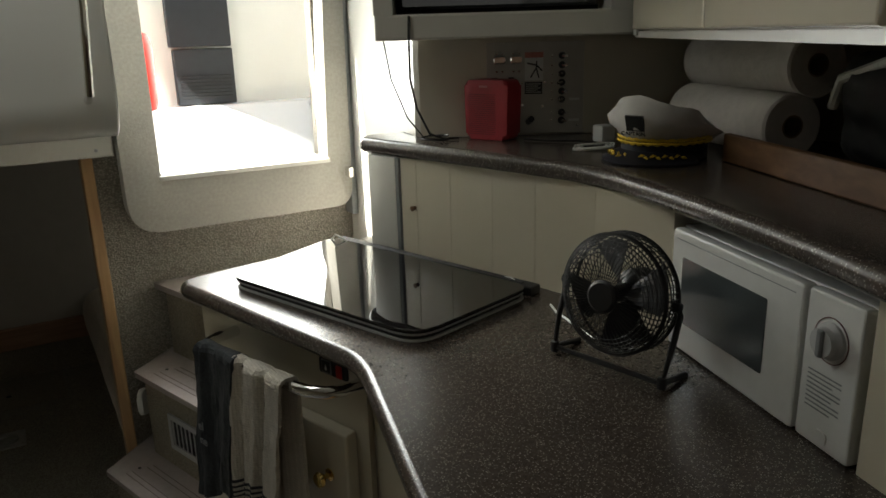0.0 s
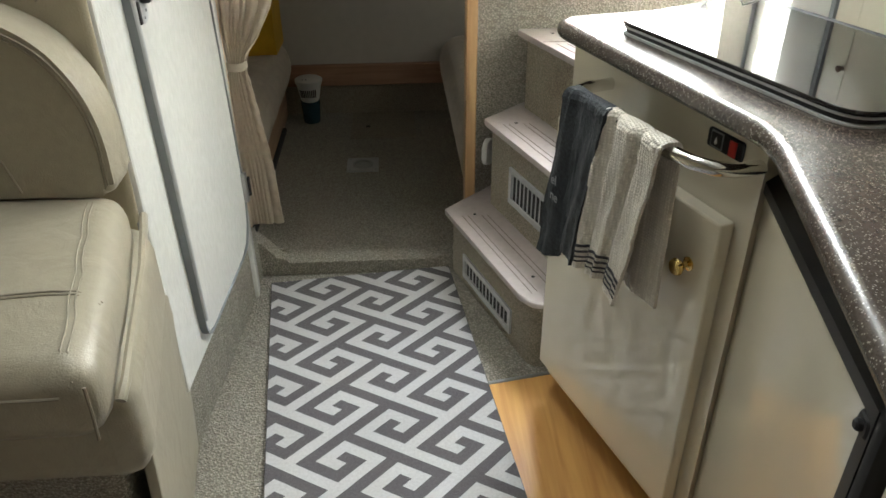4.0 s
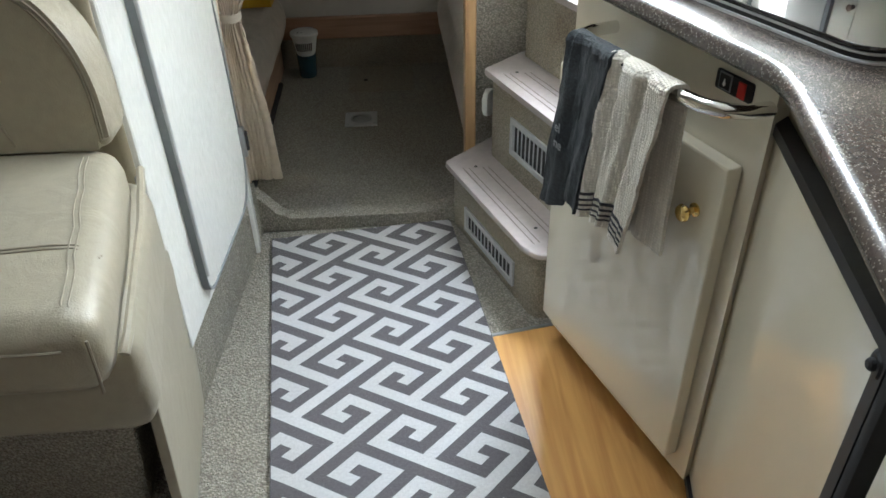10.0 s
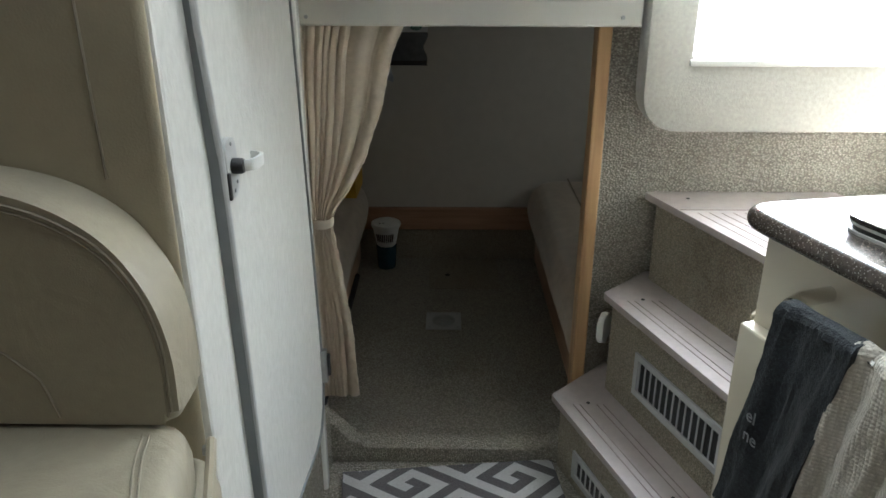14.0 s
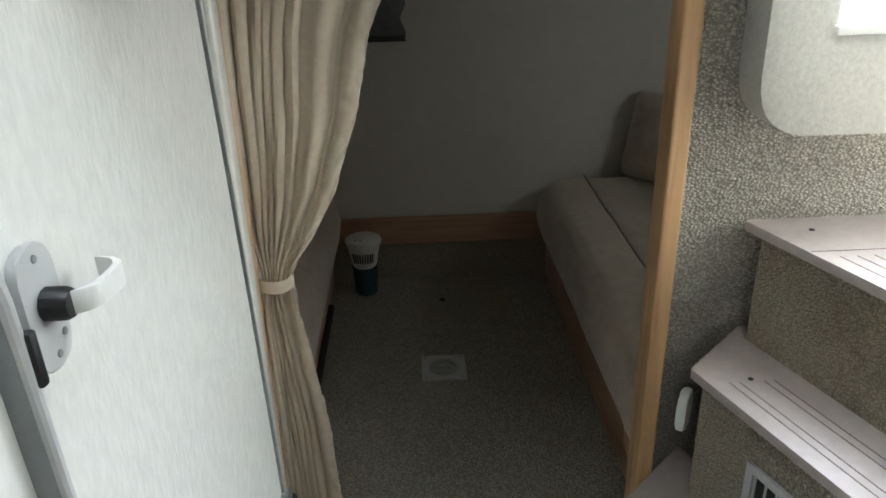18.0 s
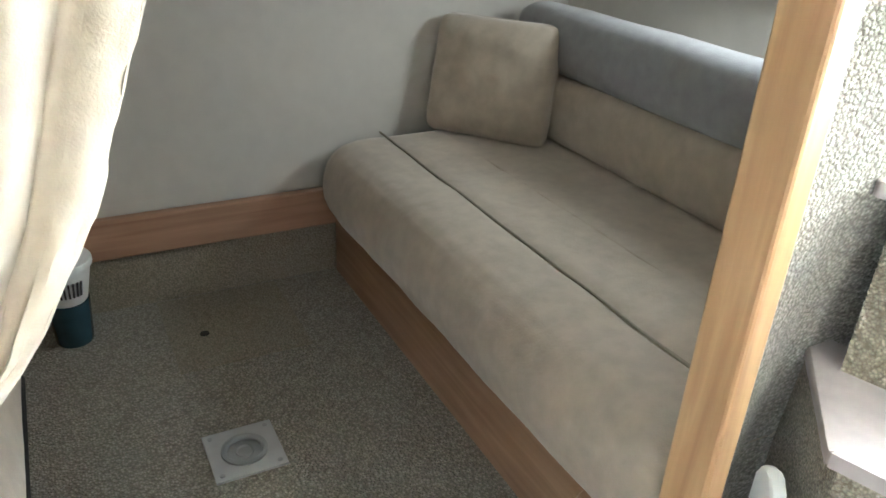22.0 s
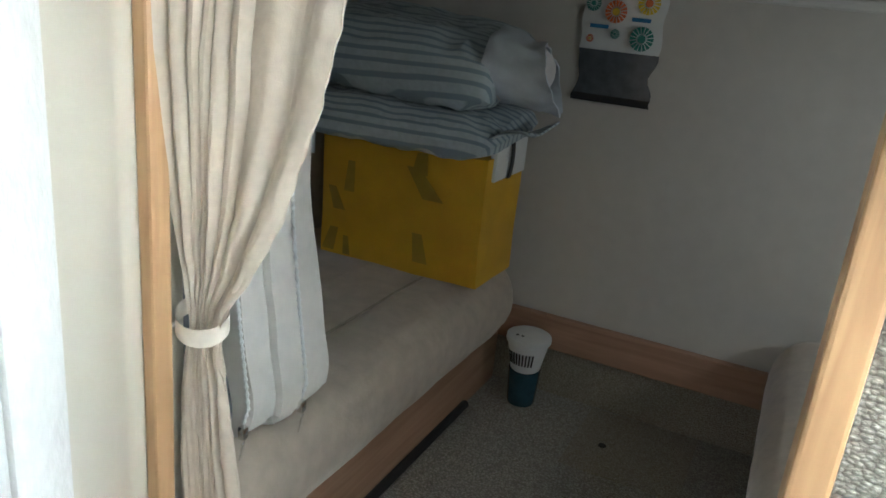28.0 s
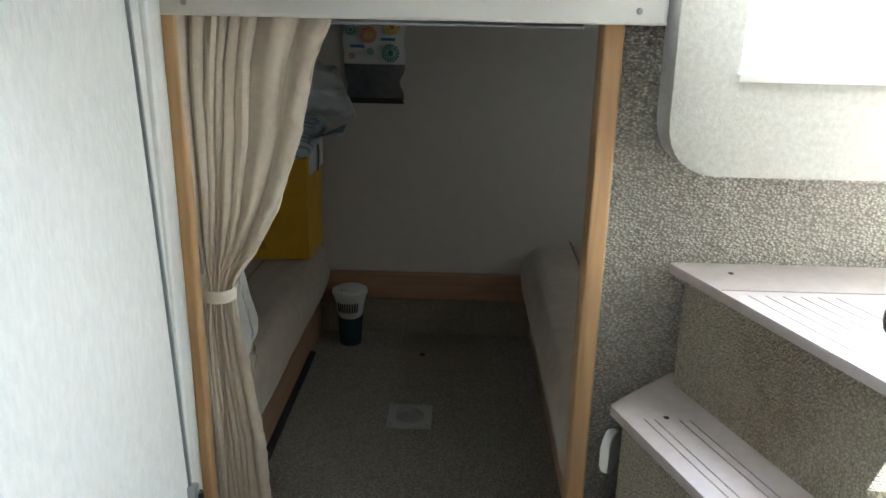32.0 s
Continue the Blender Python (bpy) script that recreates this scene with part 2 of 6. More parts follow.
GREY_METAL = mat("grey_aluminium", (0.42, 0.43, 0.44), 0.35, metal=0.85, vary=0.05)
SATIN = mat("satin_metal", (0.50, 0.51, 0.515), 0.36, metal=0.1, vary=0.05)
GREY_TRIM = mat("grey_gasket", (0.24, 0.255, 0.265), 0.45, vary=0.05)
CHROME = mat("chrome", (0.78, 0.77, 0.75), 0.10, metal=1.0, vary=0.03)
BRASS = mat("polished_brass", (0.80, 0.58, 0.22), 0.14, metal=1.0, vary=0.05)
OAK = wood("oak_trim", (0.43, 0.255, 0.125), (0.59, 0.38, 0.195), "z", 0.4)
OAK_Y = wood("oak_board_y", (0.34, 0.20, 0.12), (0.46, 0.29, 0.18), "y", 0.45)
OAK_X = wood("oak_board_x", (0.31, 0.178, 0.11), (0.43, 0.262, 0.168), "x", 0.45)
DARK_OAK = wood("dark_oak_board", (0.13, 0.065, 0.03), (0.22, 0.115, 0.055), "y", 0.5)
MAPLE = wood("maple_floor", (0.54, 0.27, 0.085), (0.70, 0.40, 0.135), "y", 0.28, 5.0)
VINYL = mat("beige_vinyl", (0.37, 0.335, 0.255), 0.38, vary=0.04, scale=60, bump=0.25, bump_scale=420, spec=0.45)
def creased(m, scale, distance, strength):
    """Adds broad soft creases under the fine grain of a hide."""
    n, l = m.node_tree.nodes, m.node_tree.links
    nz = n.new("ShaderNodeTexNoise")
    nz.inputs["Scale"].default_value, nz.inputs["Detail"].default_value, nz.inputs["Distortion"].default_value = scale, 5, 1.4
    l.new(n["Texture Coordinate"].outputs["Object"], nz.inputs["Vector"])
    bp = n.new("ShaderNodeBump")
    bp.inputs["Strength"].default_value, bp.inputs["Distance"].default_value = strength, distance
    l.new(nz.outputs["Fac"], bp.inputs["Height"])
    l.new(bp.outputs[0], n["Bump"].inputs["Normal"])
    return m


creased(VINYL, 11, 0.008, 0.4)
VINYL_WALL = mat("beige_wall_vinyl", (0.40, 0.355, 0.258), 0.5, vary=0.04, scale=30, bump=0.2, bump_scale=300)
THREAD = mat("seam_thread", (0.30, 0.27, 0.21), 0.8)
SUEDE = mat("beige_suede", (0.46, 0.39, 0.305), 0.95, vary=0.10, scale=30, bump=0.25, bump_scale=350, coarse=7, sheen=0.4)
creased(SUEDE, 9, 0.006, 0.35)
SUEDE_GREY = mat("grey_bolster_fabric", (0.30, 0.30, 0.31), 0.9, vary=0.08, scale=40, bump=0.2, bump_scale=350, sheen=0.3)
LINER = mat("cabin_liner_vinyl", (0.56, 0.53, 0.475), 0.75, vary=0.03, scale=25, bump=0.15, bump_scale=240)
CURTAIN = mat("cream_curtain_cloth", (0.57, 0.495, 0.395), 0.85, vary=0.05, scale=90, bump=0.2, bump_scale=600, sheen=0.2)
creased(CURTAIN, 22, 0.004, 0.4)
BAND = mat("white_band_cloth", (0.68, 0.62, 0.52), 0.8, vary=0.05, scale=90)
TREAD = mat("taupe_tread_plastic", (0.42, 0.37, 0.35), 0.42, vary=0.06, scale=50)
TREAD_GROOVE = mat("tread_groove", (0.22, 0.18, 0.17), 0.6)
RUG_DARK = mat("rug_grey_pile", (0.10, 0.092, 0.098), 0.95, vary=0.15, scale=160, bump=0.8, bump_scale=420, sheen=0.2)
RUG_LIGHT = mat("rug_white_pile", (0.50, 0.495, 0.50), 0.95, vary=0.08, scale=160, bump=0.8, bump_scale=420, sheen=0.2)
TOWEL_DARK = mat("dark_terry", (0.030, 0.035, 0.040), 0.98, vary=0.35, scale=220, bump=0.9, bump_scale=380, sheen=0.08)
TOWEL_LIGHT = carpet("cream_waffle_cotton", (0.55, 0.515, 0.45), (0.71, 0.665, 0.59), 190, 0.004, 0.7, 0.05)
TOWEL_LIGHT.node_tree.nodes["Voronoi Texture"].inputs["Randomness"].default_value = 0.15
EMBROIDERY = mat("grey_thread", (0.24, 0.25, 0.26), 0.8)
TOWEL_BAND = mat("dark_towel_stripe", (0.05, 0.05, 0.055), 0.95)
RED = mat("red_speaker_shell", (0.36, 0.02, 0.03), 0.45, vary=0.08)
RED_HOLE = mat("dark_red_grille", (0.10, 0.008, 0.012), 0.7)
WHITE_PLASTIC = mat("white_plastic", (0.74, 0.75, 0.73), 0.35, vary=0.03)
PAPER = mat("paper_towel", (0.66, 0.62, 0.58), 0.95, vary=0.06, scale=50, bump=0.5, bump_scale=140)
NAVY = mat("navy_cloth", (0.012, 0.014, 0.022), 0.6, vary=0.15)
YELLOW_BRAID = mat("gold_braid", (0.70, 0.48, 0.04), 0.5)
YELLOW = mat("yellow_fabric_box", (0.62, 0.36, 0.012), 0.55, vary=0.08, scale=14, bump=0.1, bump_scale=60)
YELLOW_PATCH = mat("olive_box_print", (0.36, 0.245, 0.016), 0.6, vary=0.15, scale=20)
PILLOW = striped("blue_striped_cotton", (0.44, 0.50, 0.52), (0.22, 0.28, 0.32), 17, "z")
PILLOW.node_tree.nodes["Mapping"].inputs["Rotation"].default_value = (radians(42), 0, 0)
GREEN_TINT = mat("blue_liquid_tub", (0.03, 0.075, 0.10), 0.2, vary=0.1)
PANEL_GREY = mat("control_panel_grey", (0.52, 0.50, 0.46), 0.4, vary=0.03)
MESH_GLASS = mat("meshed_oven_glass", (0.085, 0.098, 0.102), 0.14, vary=0.08, scale=500, spec=0.6)
SCREEN = mat("tv_screen", (0.01, 0.012, 0.016), 0.08, vary=0.0, spec=0.6)
RED_PAINT = mat("red_paint", (0.55, 0.03, 0.02), 0.5)
LOUVRE = mat("slate_louvre_plastic", (0.022, 0.025, 0.031), 0.55, vary=0.1)
WHITE_VINYL_BAG = mat("white_vinyl_bag", (0.70, 0.67, 0.615), 0.5, vary=0.05, bump=0.15, bump_scale=120)
GREY_VINYL = mat("dark_grey_vinyl", (0.09, 0.095, 0.10), 0.6, vary=0.1, bump=0.4, bump_scale=260)
SACHET = mat("clear_sachet_film", (0.10, 0.11, 0.12), 0.18, vary=0.15)

# ---- mesh helpers ----


def part(name, bm, material, parent=None, label="", smooth=30):
    me = bpy.data.meshes.new(name)
    bmesh.ops.recalc_face_normals(bm, faces=bm.faces)
    bm.faces.index_update()
    # broad faces with narrow bevels round them stay plane
    flat = []
    for f in bm.faces if smooth and len(bm.faces) < 900 else ():
        near = [g.calc_area() for e in f.edges for g in e.link_faces if g is not f]
        if near and f.calc_area() > 8 * sum(near) / len(near):
            flat.append(f.index)
    bm.to_mesh(me)
    bm.free()
    for m in (material if isinstance(material, (list, tuple)) else (material,)):
        me.materials.append(m)
    if smooth:
        me.shade_smooth()
        me.set_sharp_from_angle(angle=radians(smooth))
        for i in flat:
            me.polygons[i].use_smooth = False
    ob = new(name, me)
    if parent:
        ob.parent = parent
        ob.matrix_parent_inverse = world_of(parent).inverted()
    return tagged(ob, label)


def world_of(ob):
    m = ob.matrix_basis.copy()
    return world_of(ob.parent) @ ob.matrix_parent_inverse @ m if ob.parent else m


def thing(name, at, label, category, group="", kind=""):
    ob = new(name)
    ob.empty_display_size = 0.05
    ob.matrix_basis = Matrix.Translation(at)
    return tagged(ob, label, category, group, kind)


def cuboid(x0, x1, y0, y1, z0, z1, bevel=0.0, seg=2, bm=None):
    bm = bm or bmesh.new()
    v = [bm.verts.new((x, y, z)) for x in (x0, x1) for y in (y0, y1) for z in (z0, z1)]
    fs = [bm.faces.new([v[i] for i in q]) for q in ((0, 1, 3, 2), (4, 6, 7, 5), (0, 4, 5, 1), (2, 3, 7, 6), (0, 2, 6, 4), (1, 5, 7, 3))]
    if bevel:
        es = {e for f in fs for e in f.edges}
        bmesh.ops.bevel(bm, geom=list(es), offset=bevel, segments=seg, profile=0.5, affect="EDGES", clamp_overlap=True)
    return bm


def prism(outline, z0, z1, bevel=0.0, seg=3, axes="xy", bm=None):
    """Extrudes a closed outline. axes: the plane of the outline; z0, z1 run along the third axis."""
    bm = bm or bmesh.new()
    put = {"xy": lambda a, b, c: (a, b, c), "xz": lambda a, b, c: (a, c, b), "yz": lambda a, b, c: (c, a, b)}[axes]
    lo = [bm.verts.new(put(a, b, z0)) for a, b in outline]
    hi = [bm.verts.new(put(a, b, z1)) for a, b in outline]
    n = len(outline)
    caps = [bm.faces.new(lo[::-1]), bm.faces.new(hi)]
    for i in range(n):
        bm.faces.new((lo[i], lo[(i + 1) % n], hi[(i + 1) % n], hi[i]))
    if bevel:
        es = {e for f in caps for e in f.edges}
        bmesh.ops.bevel(bm, geom=list(es), offset=bevel, segments=seg, profile=0.5, affect="EDGES", clamp_overlap=True)
    return bm


def slab(outline, z0, z1, r, seg=5):
    """A flat slab whose whole rim is rounded, top and bottom."""
    pts = [Vector(p) for p in outline]
    n = len(pts)
    turn = 1 if sum(pts[k - 1].x * pts[k].y - pts[k].x * pts[k - 1].y for k in range(n)) > 0 else -1
    inward = []
    for k in range(n):
        a, b = (pts[k] - pts[k - 1]).normalized(), (pts[(k + 1) % n] - pts[k]).normalized()
        na, nb = Vector((-a.y, a.x)) * turn, Vector((-b.y, b.x)) * turn
        inward.append((na + nb) / max(0.4, 1 + na.dot(nb)))
    levels = [(r * (1 - math.sin(a)), z0 + r * (1 - math.cos(a))) for a in [k * math.pi / 2 / seg for k in range(seg + 1)]]
    levels += [(d, z0 + z1 - z) for d, z in levels[::-1]]
    bm = bmesh.new()
    rings = [[bm.verts.new((*(p + w * d), z)) for p, w in zip(pts, inward)] for d, z in levels]
    for lo, hi in zip(rings, rings[1:]):
        for k in range(n):
            bm.faces.new((lo[k], lo[(k + 1) % n], hi[(k + 1) % n], hi[k]))
    bm.faces.new(rings[0][::-1])
    bm.faces.new(rings[-1])
    bmesh.ops.recalc_face_normals(bm, faces=bm.faces[:])
    return bm


def rounded(outline, radii, seg=6):
    """An outline with its corners rounded; radii: one number or one a corner."""
    n, out = len(outline), []
    for i, p in enumerate(outline):
        r = radii if isinstance(radii, (int, float)) else radii[i]
        p, a, b = Vector(p), Vector(outline[i - 1]), Vector(outline[(i + 1) % n])
        if r <= 0:
            out.append(tuple(p))
            continue
        da, db = (a - p), (b - p)
        r = min(r, da.length * 0.48, db.length * 0.48)
        s, e = p + da.normalized() * r, p + db.normalized() * r
        for k in range(seg + 1):
            t = k / seg
            q = s * (1 - t) ** 2 + p * 2 * t * (1 - t) + e * t * t
            out.append((q.x, q.y))
    return out


def frame_ring(outer, inner, z0, z1, axes="xz"):
    """A flat ring between two outlines with the same count, with depth."""
    bm = bmesh.new()
    put = {"xy": lambda a, b, c: (a, b, c), "xz": lambda a, b, c: (a, c, b), "yz": lambda a, b, c: (c, a, b)}[axes]
    rows = [[bm.verts.new(put(a, b, z)) for a, b in o] for o, z in ((outer, z0), (outer, z1), (inner, z1), (inner, z0))]
    n = len(outer)
    for r in range(4):
        for i in range(n):
            bm.faces.new((rows[r][i], rows[r][(i + 1) % n], rows[(r + 1) % 4][(i + 1) % n], rows[(r + 1) % 4][i]))
    return bm


def tube(points, radius, sides=10, bm=None, closed=False, cap=True):
    bm = bm or bmesh.new()
    pts = [Vector(p) for p in points]
    n, rings, up = len(pts), [], None
    for i, p in enumerate(pts):
        a = pts[i - 1] if (i or closed) else p
        b = pts[(i + 1) % n] if (i < n - 1 or closed) else p
        d = (b - a).normalized()
        if up is None:
            up = d.orthogonal().normalized()
        up = (up - d * up.dot(d)).normalized()
        side = d.cross(up)
        r = radius[i] if isinstance(radius, (list, tuple)) else radius
        rings.append([bm.verts.new(p + r * (math.cos(2 * math.pi * k / sides) * up + math.sin(2 * math.pi * k / sides) * side)) for k in range(sides)])
    for i in range(n if closed else n - 1):
        a, b = rings[i], rings[(i + 1) % n]
        for k in range(sides):
            bm.faces.new((a[k], a[(k + 1) % sides], b[(k + 1) % sides], b[k]))
    if cap and not closed:
        bm.faces.new(rings[0][::-1])
        bm.faces.new(rings[-1])
    return bm


def lathe(profile, centre, axis=(0, 0, 1), sides=24, bm=None):
    """Turns (radius, height) pairs round an axis."""
    bm = bm or bmesh.new()
    axis = Vector(axis).normalized()
    u = axis.orthogonal().normalized()
    w = axis.cross(u)
    rings = []
    for r, h in profile:
        c = Vector(centre) + axis * h
        if r < 1e-5:
            rings.append([bm.verts.new(c)])
        else:
            rings.append([bm.verts.new(c + r * (math.cos(2 * math.pi * k / sides) * u + math.sin(2 * math.pi * k / sides) * w)) for k in range(sides)])
    for a, b in zip(rings, rings[1:]):
        for k in range(sides):
            q = [a[k % len(a)], a[(k + 1) % len(a)], b[(k + 1) % len(b)], b[k % len(b)]]
            q = list(dict.fromkeys(q))
            if len(q) > 2:
                bm.faces.new(q)
    return bm


def sheet(f, nu, nv, thick=0.0, bm=None):
    """A sheet from f(u, v), with a second side where thick is given."""
    bm = bm or bmesh.new()
    g = [[bm.verts.new(f(i / nu, j / nv)) for j in range(nv + 1)] for i in range(nu + 1)]
    fs = [bm.faces.new((g[i][j], g[i + 1][j], g[i + 1][j + 1], g[i][j + 1])) for i in range(nu) for j in range(nv)]
    if thick:
        bm.normal_update()
        off = [[bm.verts.new(v.co - v.normal * thick) for v in row] for row in g]
        for i in range(nu):
            for j in range(nv):
                bm.faces.new((off[i][j], off[i][j + 1], off[i + 1][j + 1], off[i + 1][j]))
        rim = [(i, 0) for i in range(nu + 1)] + [(nu, j) for j in range(1, nv + 1)] + [(i, nv) for i in range(nu - 1, -1, -1)] + [(0, j) for j in range(nv - 1, 0, -1)]
        for (a, b), (c, d) in zip(rim, rim[1:] + rim[:1]):
            bm.faces.new((g[a][b], off[a][b], off[c][d], g[c][d]))
    return bm


def cushion(x0, x1, y0, y1, z0, z1, r, puff=0.008, wrinkle=0.003, seed=0):
    """A soft block with rounded edges, a slight crown and small dents."""
    bm = cuboid(x0, x1, y0, y1, z0, z1)
    bmesh.ops.subdivide_edges(bm, edges=bm.edges[:], cuts=5, use_grid_fill=True)
    c = Vector(((x0 + x1) / 2, (y0 + y1) / 2, (z0 + z1) / 2))
    h = Vector(((x1 - x0) / 2, (y1 - y0) / 2, (z1 - z0) / 2))
    bm.free()
    bm = cuboid(x0, x1, y0, y1, z0, z1, r, 4)
    bmesh.ops.triangulate(bm, faces=[f for f in bm.faces if len(f.verts) > 4])
    long = [e for e in bm.edges if e.calc_length() > 0.06]
    bmesh.ops.subdivide_edges(bm, edges=long, cuts=6, use_grid_fill=True)
    for v in bm.verts:
        d = v.co - c
        k = [max(0.0, 1 - (d[i] / h[i]) ** 2) for i in range(3)]
        for i in range(3):
            a, b = (i + 1) % 3, (i + 2) % 3
            v.co[i] += math.copysign(puff * k[a] * k[b], d[i]) if abs(d[i]) > h[i] * 0.6 else 0
        v.co += Vector(noise.noise_vector(v.co * 9 + Vector((seed, 0, 0)))) * wrinkle
    return bm


def draped(ob, points, rise=0.0006):
    """Lets a line of points fall onto an object's mesh."""
    tree = BVHTree.FromPolygons([v.co for v in ob.data.vertices], [p.vertices for p in ob.data.polygons])
    m = world_of(ob)
    out = []
    for p in points:
        hit = tree.ray_cast(m.inverted() @ Vector(p), Vector((0, 0, -1)))[0]
        if hit:
            out.append(m @ hit + Vector((0, 0, rise)))
    return out


def plate(origin, ex, ez, outline, thick, bevel=0.0, seg=2):
    """A plate whose outline lies along ex (horizontal) and ez; it grows along their cross product by thick."""
    bm = prism(outline, 0, thick, bevel, seg)
    ex, ez = Vector(ex).normalized(), Vector(ez).normalized()
    m = Matrix((ex, ez, ex.cross(ez))).transposed().to_4x4()
    m.translation = Vector(origin)
    bm.transform(m)
    return bm


def letters(text, size, origin, ex, ez, material, parent, name="lettering"):
    cu = bpy.data.curves.new(name, "FONT")
    cu.body, cu.size, cu.extrude = text, size, 0.0004
    tmp = bpy.data.objects.new(name, cu)
    scene.collection.objects.link(tmp)
    me = bpy.data.meshes.new_from_object(tmp.evaluated_get(bpy.context.evaluated_depsgraph_get()))
    bpy.data.objects.remove(tmp)
    ex, ez = Vector(ex).normalized(), Vector(ez).normalized()
    m = Matrix((ex, ez, ex.cross(ez))).transposed().to_4x4()
    m.translation = Vector(origin)
    me.transform(m)
    bm = bmesh.new()
    bm.from_mesh(me)
    return part(name, bm, material, parent, smooth=0)

# ---- the boat's shell ----


def structure(name, bm, material, label="", smooth=30):
    return tagged(part(name, bm, material, None, label, smooth), kind="structure")


structure("floor", cuboid(-1.45, 1.3, -1.3, 2.16, -0.06, 0.0), FLOOR_CARPET, "beige looped boat carpet on the saloon floor")
structure("floor_cabin", cuboid(-1.3, 1.15, 2.16, 3.46, -0.06, 0.0), FLOOR_CARPET, "beige looped carpet on the aft cabin floor")
wood_floor = [(0.06, 1.556), (0.36, 1.606), (0.56, 1.12), (0.42, 0.60), (0.28, -0.6), (0.06, -0.6)]
structure("floor_hatch", prism(wood_floor, 0.0, 0.004), MAPLE, "honey maple floor panel beside the rug")
structure("trim", prism([(0.19, 1.566), (0.36, 1.596), (0.358, 1.606), (0.188, 1.577)], 0.0, 0.007, 0.002, 1), GREY_METAL, "thin metal strip at the end of the wooden floor")
structure("ceiling", prism([(-1.45, -1.3), (1.4, -1.3), (1.4, 2.2), (-1.45, 2.2)], 1.94, 2.0), OFFWHITE, "offwhite moulded cabin ceiling")
structure("wall_forward", cuboid(-1.45, 1.4, -1.36, -1.3, 0, 2.0), OAK_X, "wooden bulkhead")
structure("wall_port", cuboid(-1.51, -1.45, -1.3, 3.6, -0.06, 2.0), VINYL_WALL, "beige vinyl hull lining")
structure("wall_starboard", cuboid(1.4, 1.46, -1.3, 3.6, -0.06, 2.0), CREAM_WALL, "cream hull lining")

# bulkhead with the doorway, the carpeted part right of it with the companionway opening
bulk = bmesh.new()
for x0, x1, z0, z1 in ((0.36, 0.382, 0.86, 1.94), (0.232, 0.36, 1.05, 1.94), (0.382, 0.86, 0.86, 0.98), (0.86, 1.4, 0.86, 1.94), (0.382, 0.86, 1.86, 1.94)):
    cuboid(x0, x1, 2.20, 2.25, z0, z1, bm=bulk)
bmesh.ops.remove_doubles(bulk, verts=bulk.verts, dist=0.0005)


def bulkhead_front(x, z):
    """How far aft the carpeted face lies; it slopes forward under the companionway and turns back to the doorway trim."""
    far = float(np.interp(z, [0, 0.3, 0.48, 0.68, 0.86, 1.05], [2.262, 2.262, 2.242, 2.214, 2.202, 2.20]))
    k = min(1.0, (x - 0.2315) / 0.10)
    return 2.206 * (1 - k) + far * k


for x0, x1, top, n in ((0.2315, 0.36, 1.05, 8), (0.36, 1.4, 0.86, 20)):
    sheet(lambda u, v, x0=x0, x1=x1, top=top: Vector((x0 + (x1 - x0) * u, bulkhead_front(x0 + (x1 - x0) * u, top * v), top * v)), n, 24, 0.04, bulk)
structure("wall_bulkhead", bulk, WALL_CARPET, "grey-beige looped carpet covering the bulkhead beside the steps")
structure("wall_bulkhead_port", cuboid(-1.45, -0.461, 2.20, 2.25, 0, 1.94), CREAM_WALL, "cream bulkhead beside the curtained doorway")
structure("wall_header", cuboid(-0.461, 0.232, 2.205, 2.25, 1.10, 1.94), CREAM_WALL, "cream bulkhead above the doorway")
sill = [(-0.50, 0.0), (0.22, 0.0), (0.22, 0.10), (0.165, 0.078), (0.128, 0.042), (-0.340, 0.046), (-0.405, 0.125), (-0.50, 0.165)]
structure("door_sill", prism(rounded(sill, [0, 0, 0, 0.02, 0.02, 0.02, 0.03, 0], 4), 2.088, 2.142, 0.008, 2, "xz"), FLOOR_CARPET, "carpeted raised sill with sloped corners at the cabin door")
structure("doorway_trim", prism([(0.200, 0.0), (0.2305, 0.0), (0.2305, 1.052), (0.200, 1.052)], 2.199, 2.256, 0.004, 2, "xz"), OAK, "light oak trim on the doorway's edge")
structure("doorway_trim_port", prism([(-0.4605, 0.0), (-0.442, 0.0), (-0.438, 1.052), (-0.4605, 1.052)], 2.186, 2.214, 0.004, 2, "xz"), OAK, "light oak trim behind the curtain")
lintel = structure("lintel", prism([(-0.45, 1.046), (0.279, 1.045), (0.279, 1.10), (-0.45, 1.10)], 2.150, 2.199, 0.005, 2, "xz"), OFFWHITE, "offwhite strip over the doorway with two screws")
for x in (0.238, -0.41):
    part("screw", lathe([(0, -0.002), (0.004, -0.002), (0.0045, 0.0), (0.0045, 0.004)], (x, 2.149, 1.064), (0, 1, 0), 10), GREY_METAL, lintel)

# aft cabin: lining, boards, ceiling
structure("wall_aft", prism([(3.419, 0.13), (3.48, 0.13), (3.56, 1.05), (3.50, 1.05), (3.485, 0.78)], -1.45, 1.4, 0, 1, "yz"), LINER, "plain pale lining on the aft cabin wall")
structure("wall_aft_kick", cuboid(-1.3, 1.15, 3.410, 3.46, -0.02, 0.131), STEP_CARPET, "dark carpeted kick wall under the wooden board")
structure("baseboard", cuboid(-0.50, 0.28, 3.394, 3.4185, 0.131, 0.222, 0.004), OAK_X, "reddish wooden board along the foot of the aft cabin wall")
structure("ceiling_cabin", prism([(-1.45, 2.25), (0.30, 2.25), (0.30, 2.45), (0.92, 2.45), (0.92, 2.25), (1.4, 2.25), (1.4, 3.6), (-1.45, 3.6)], 1.055, 1.10), LINER, "pale lining of the low cabin ceiling")
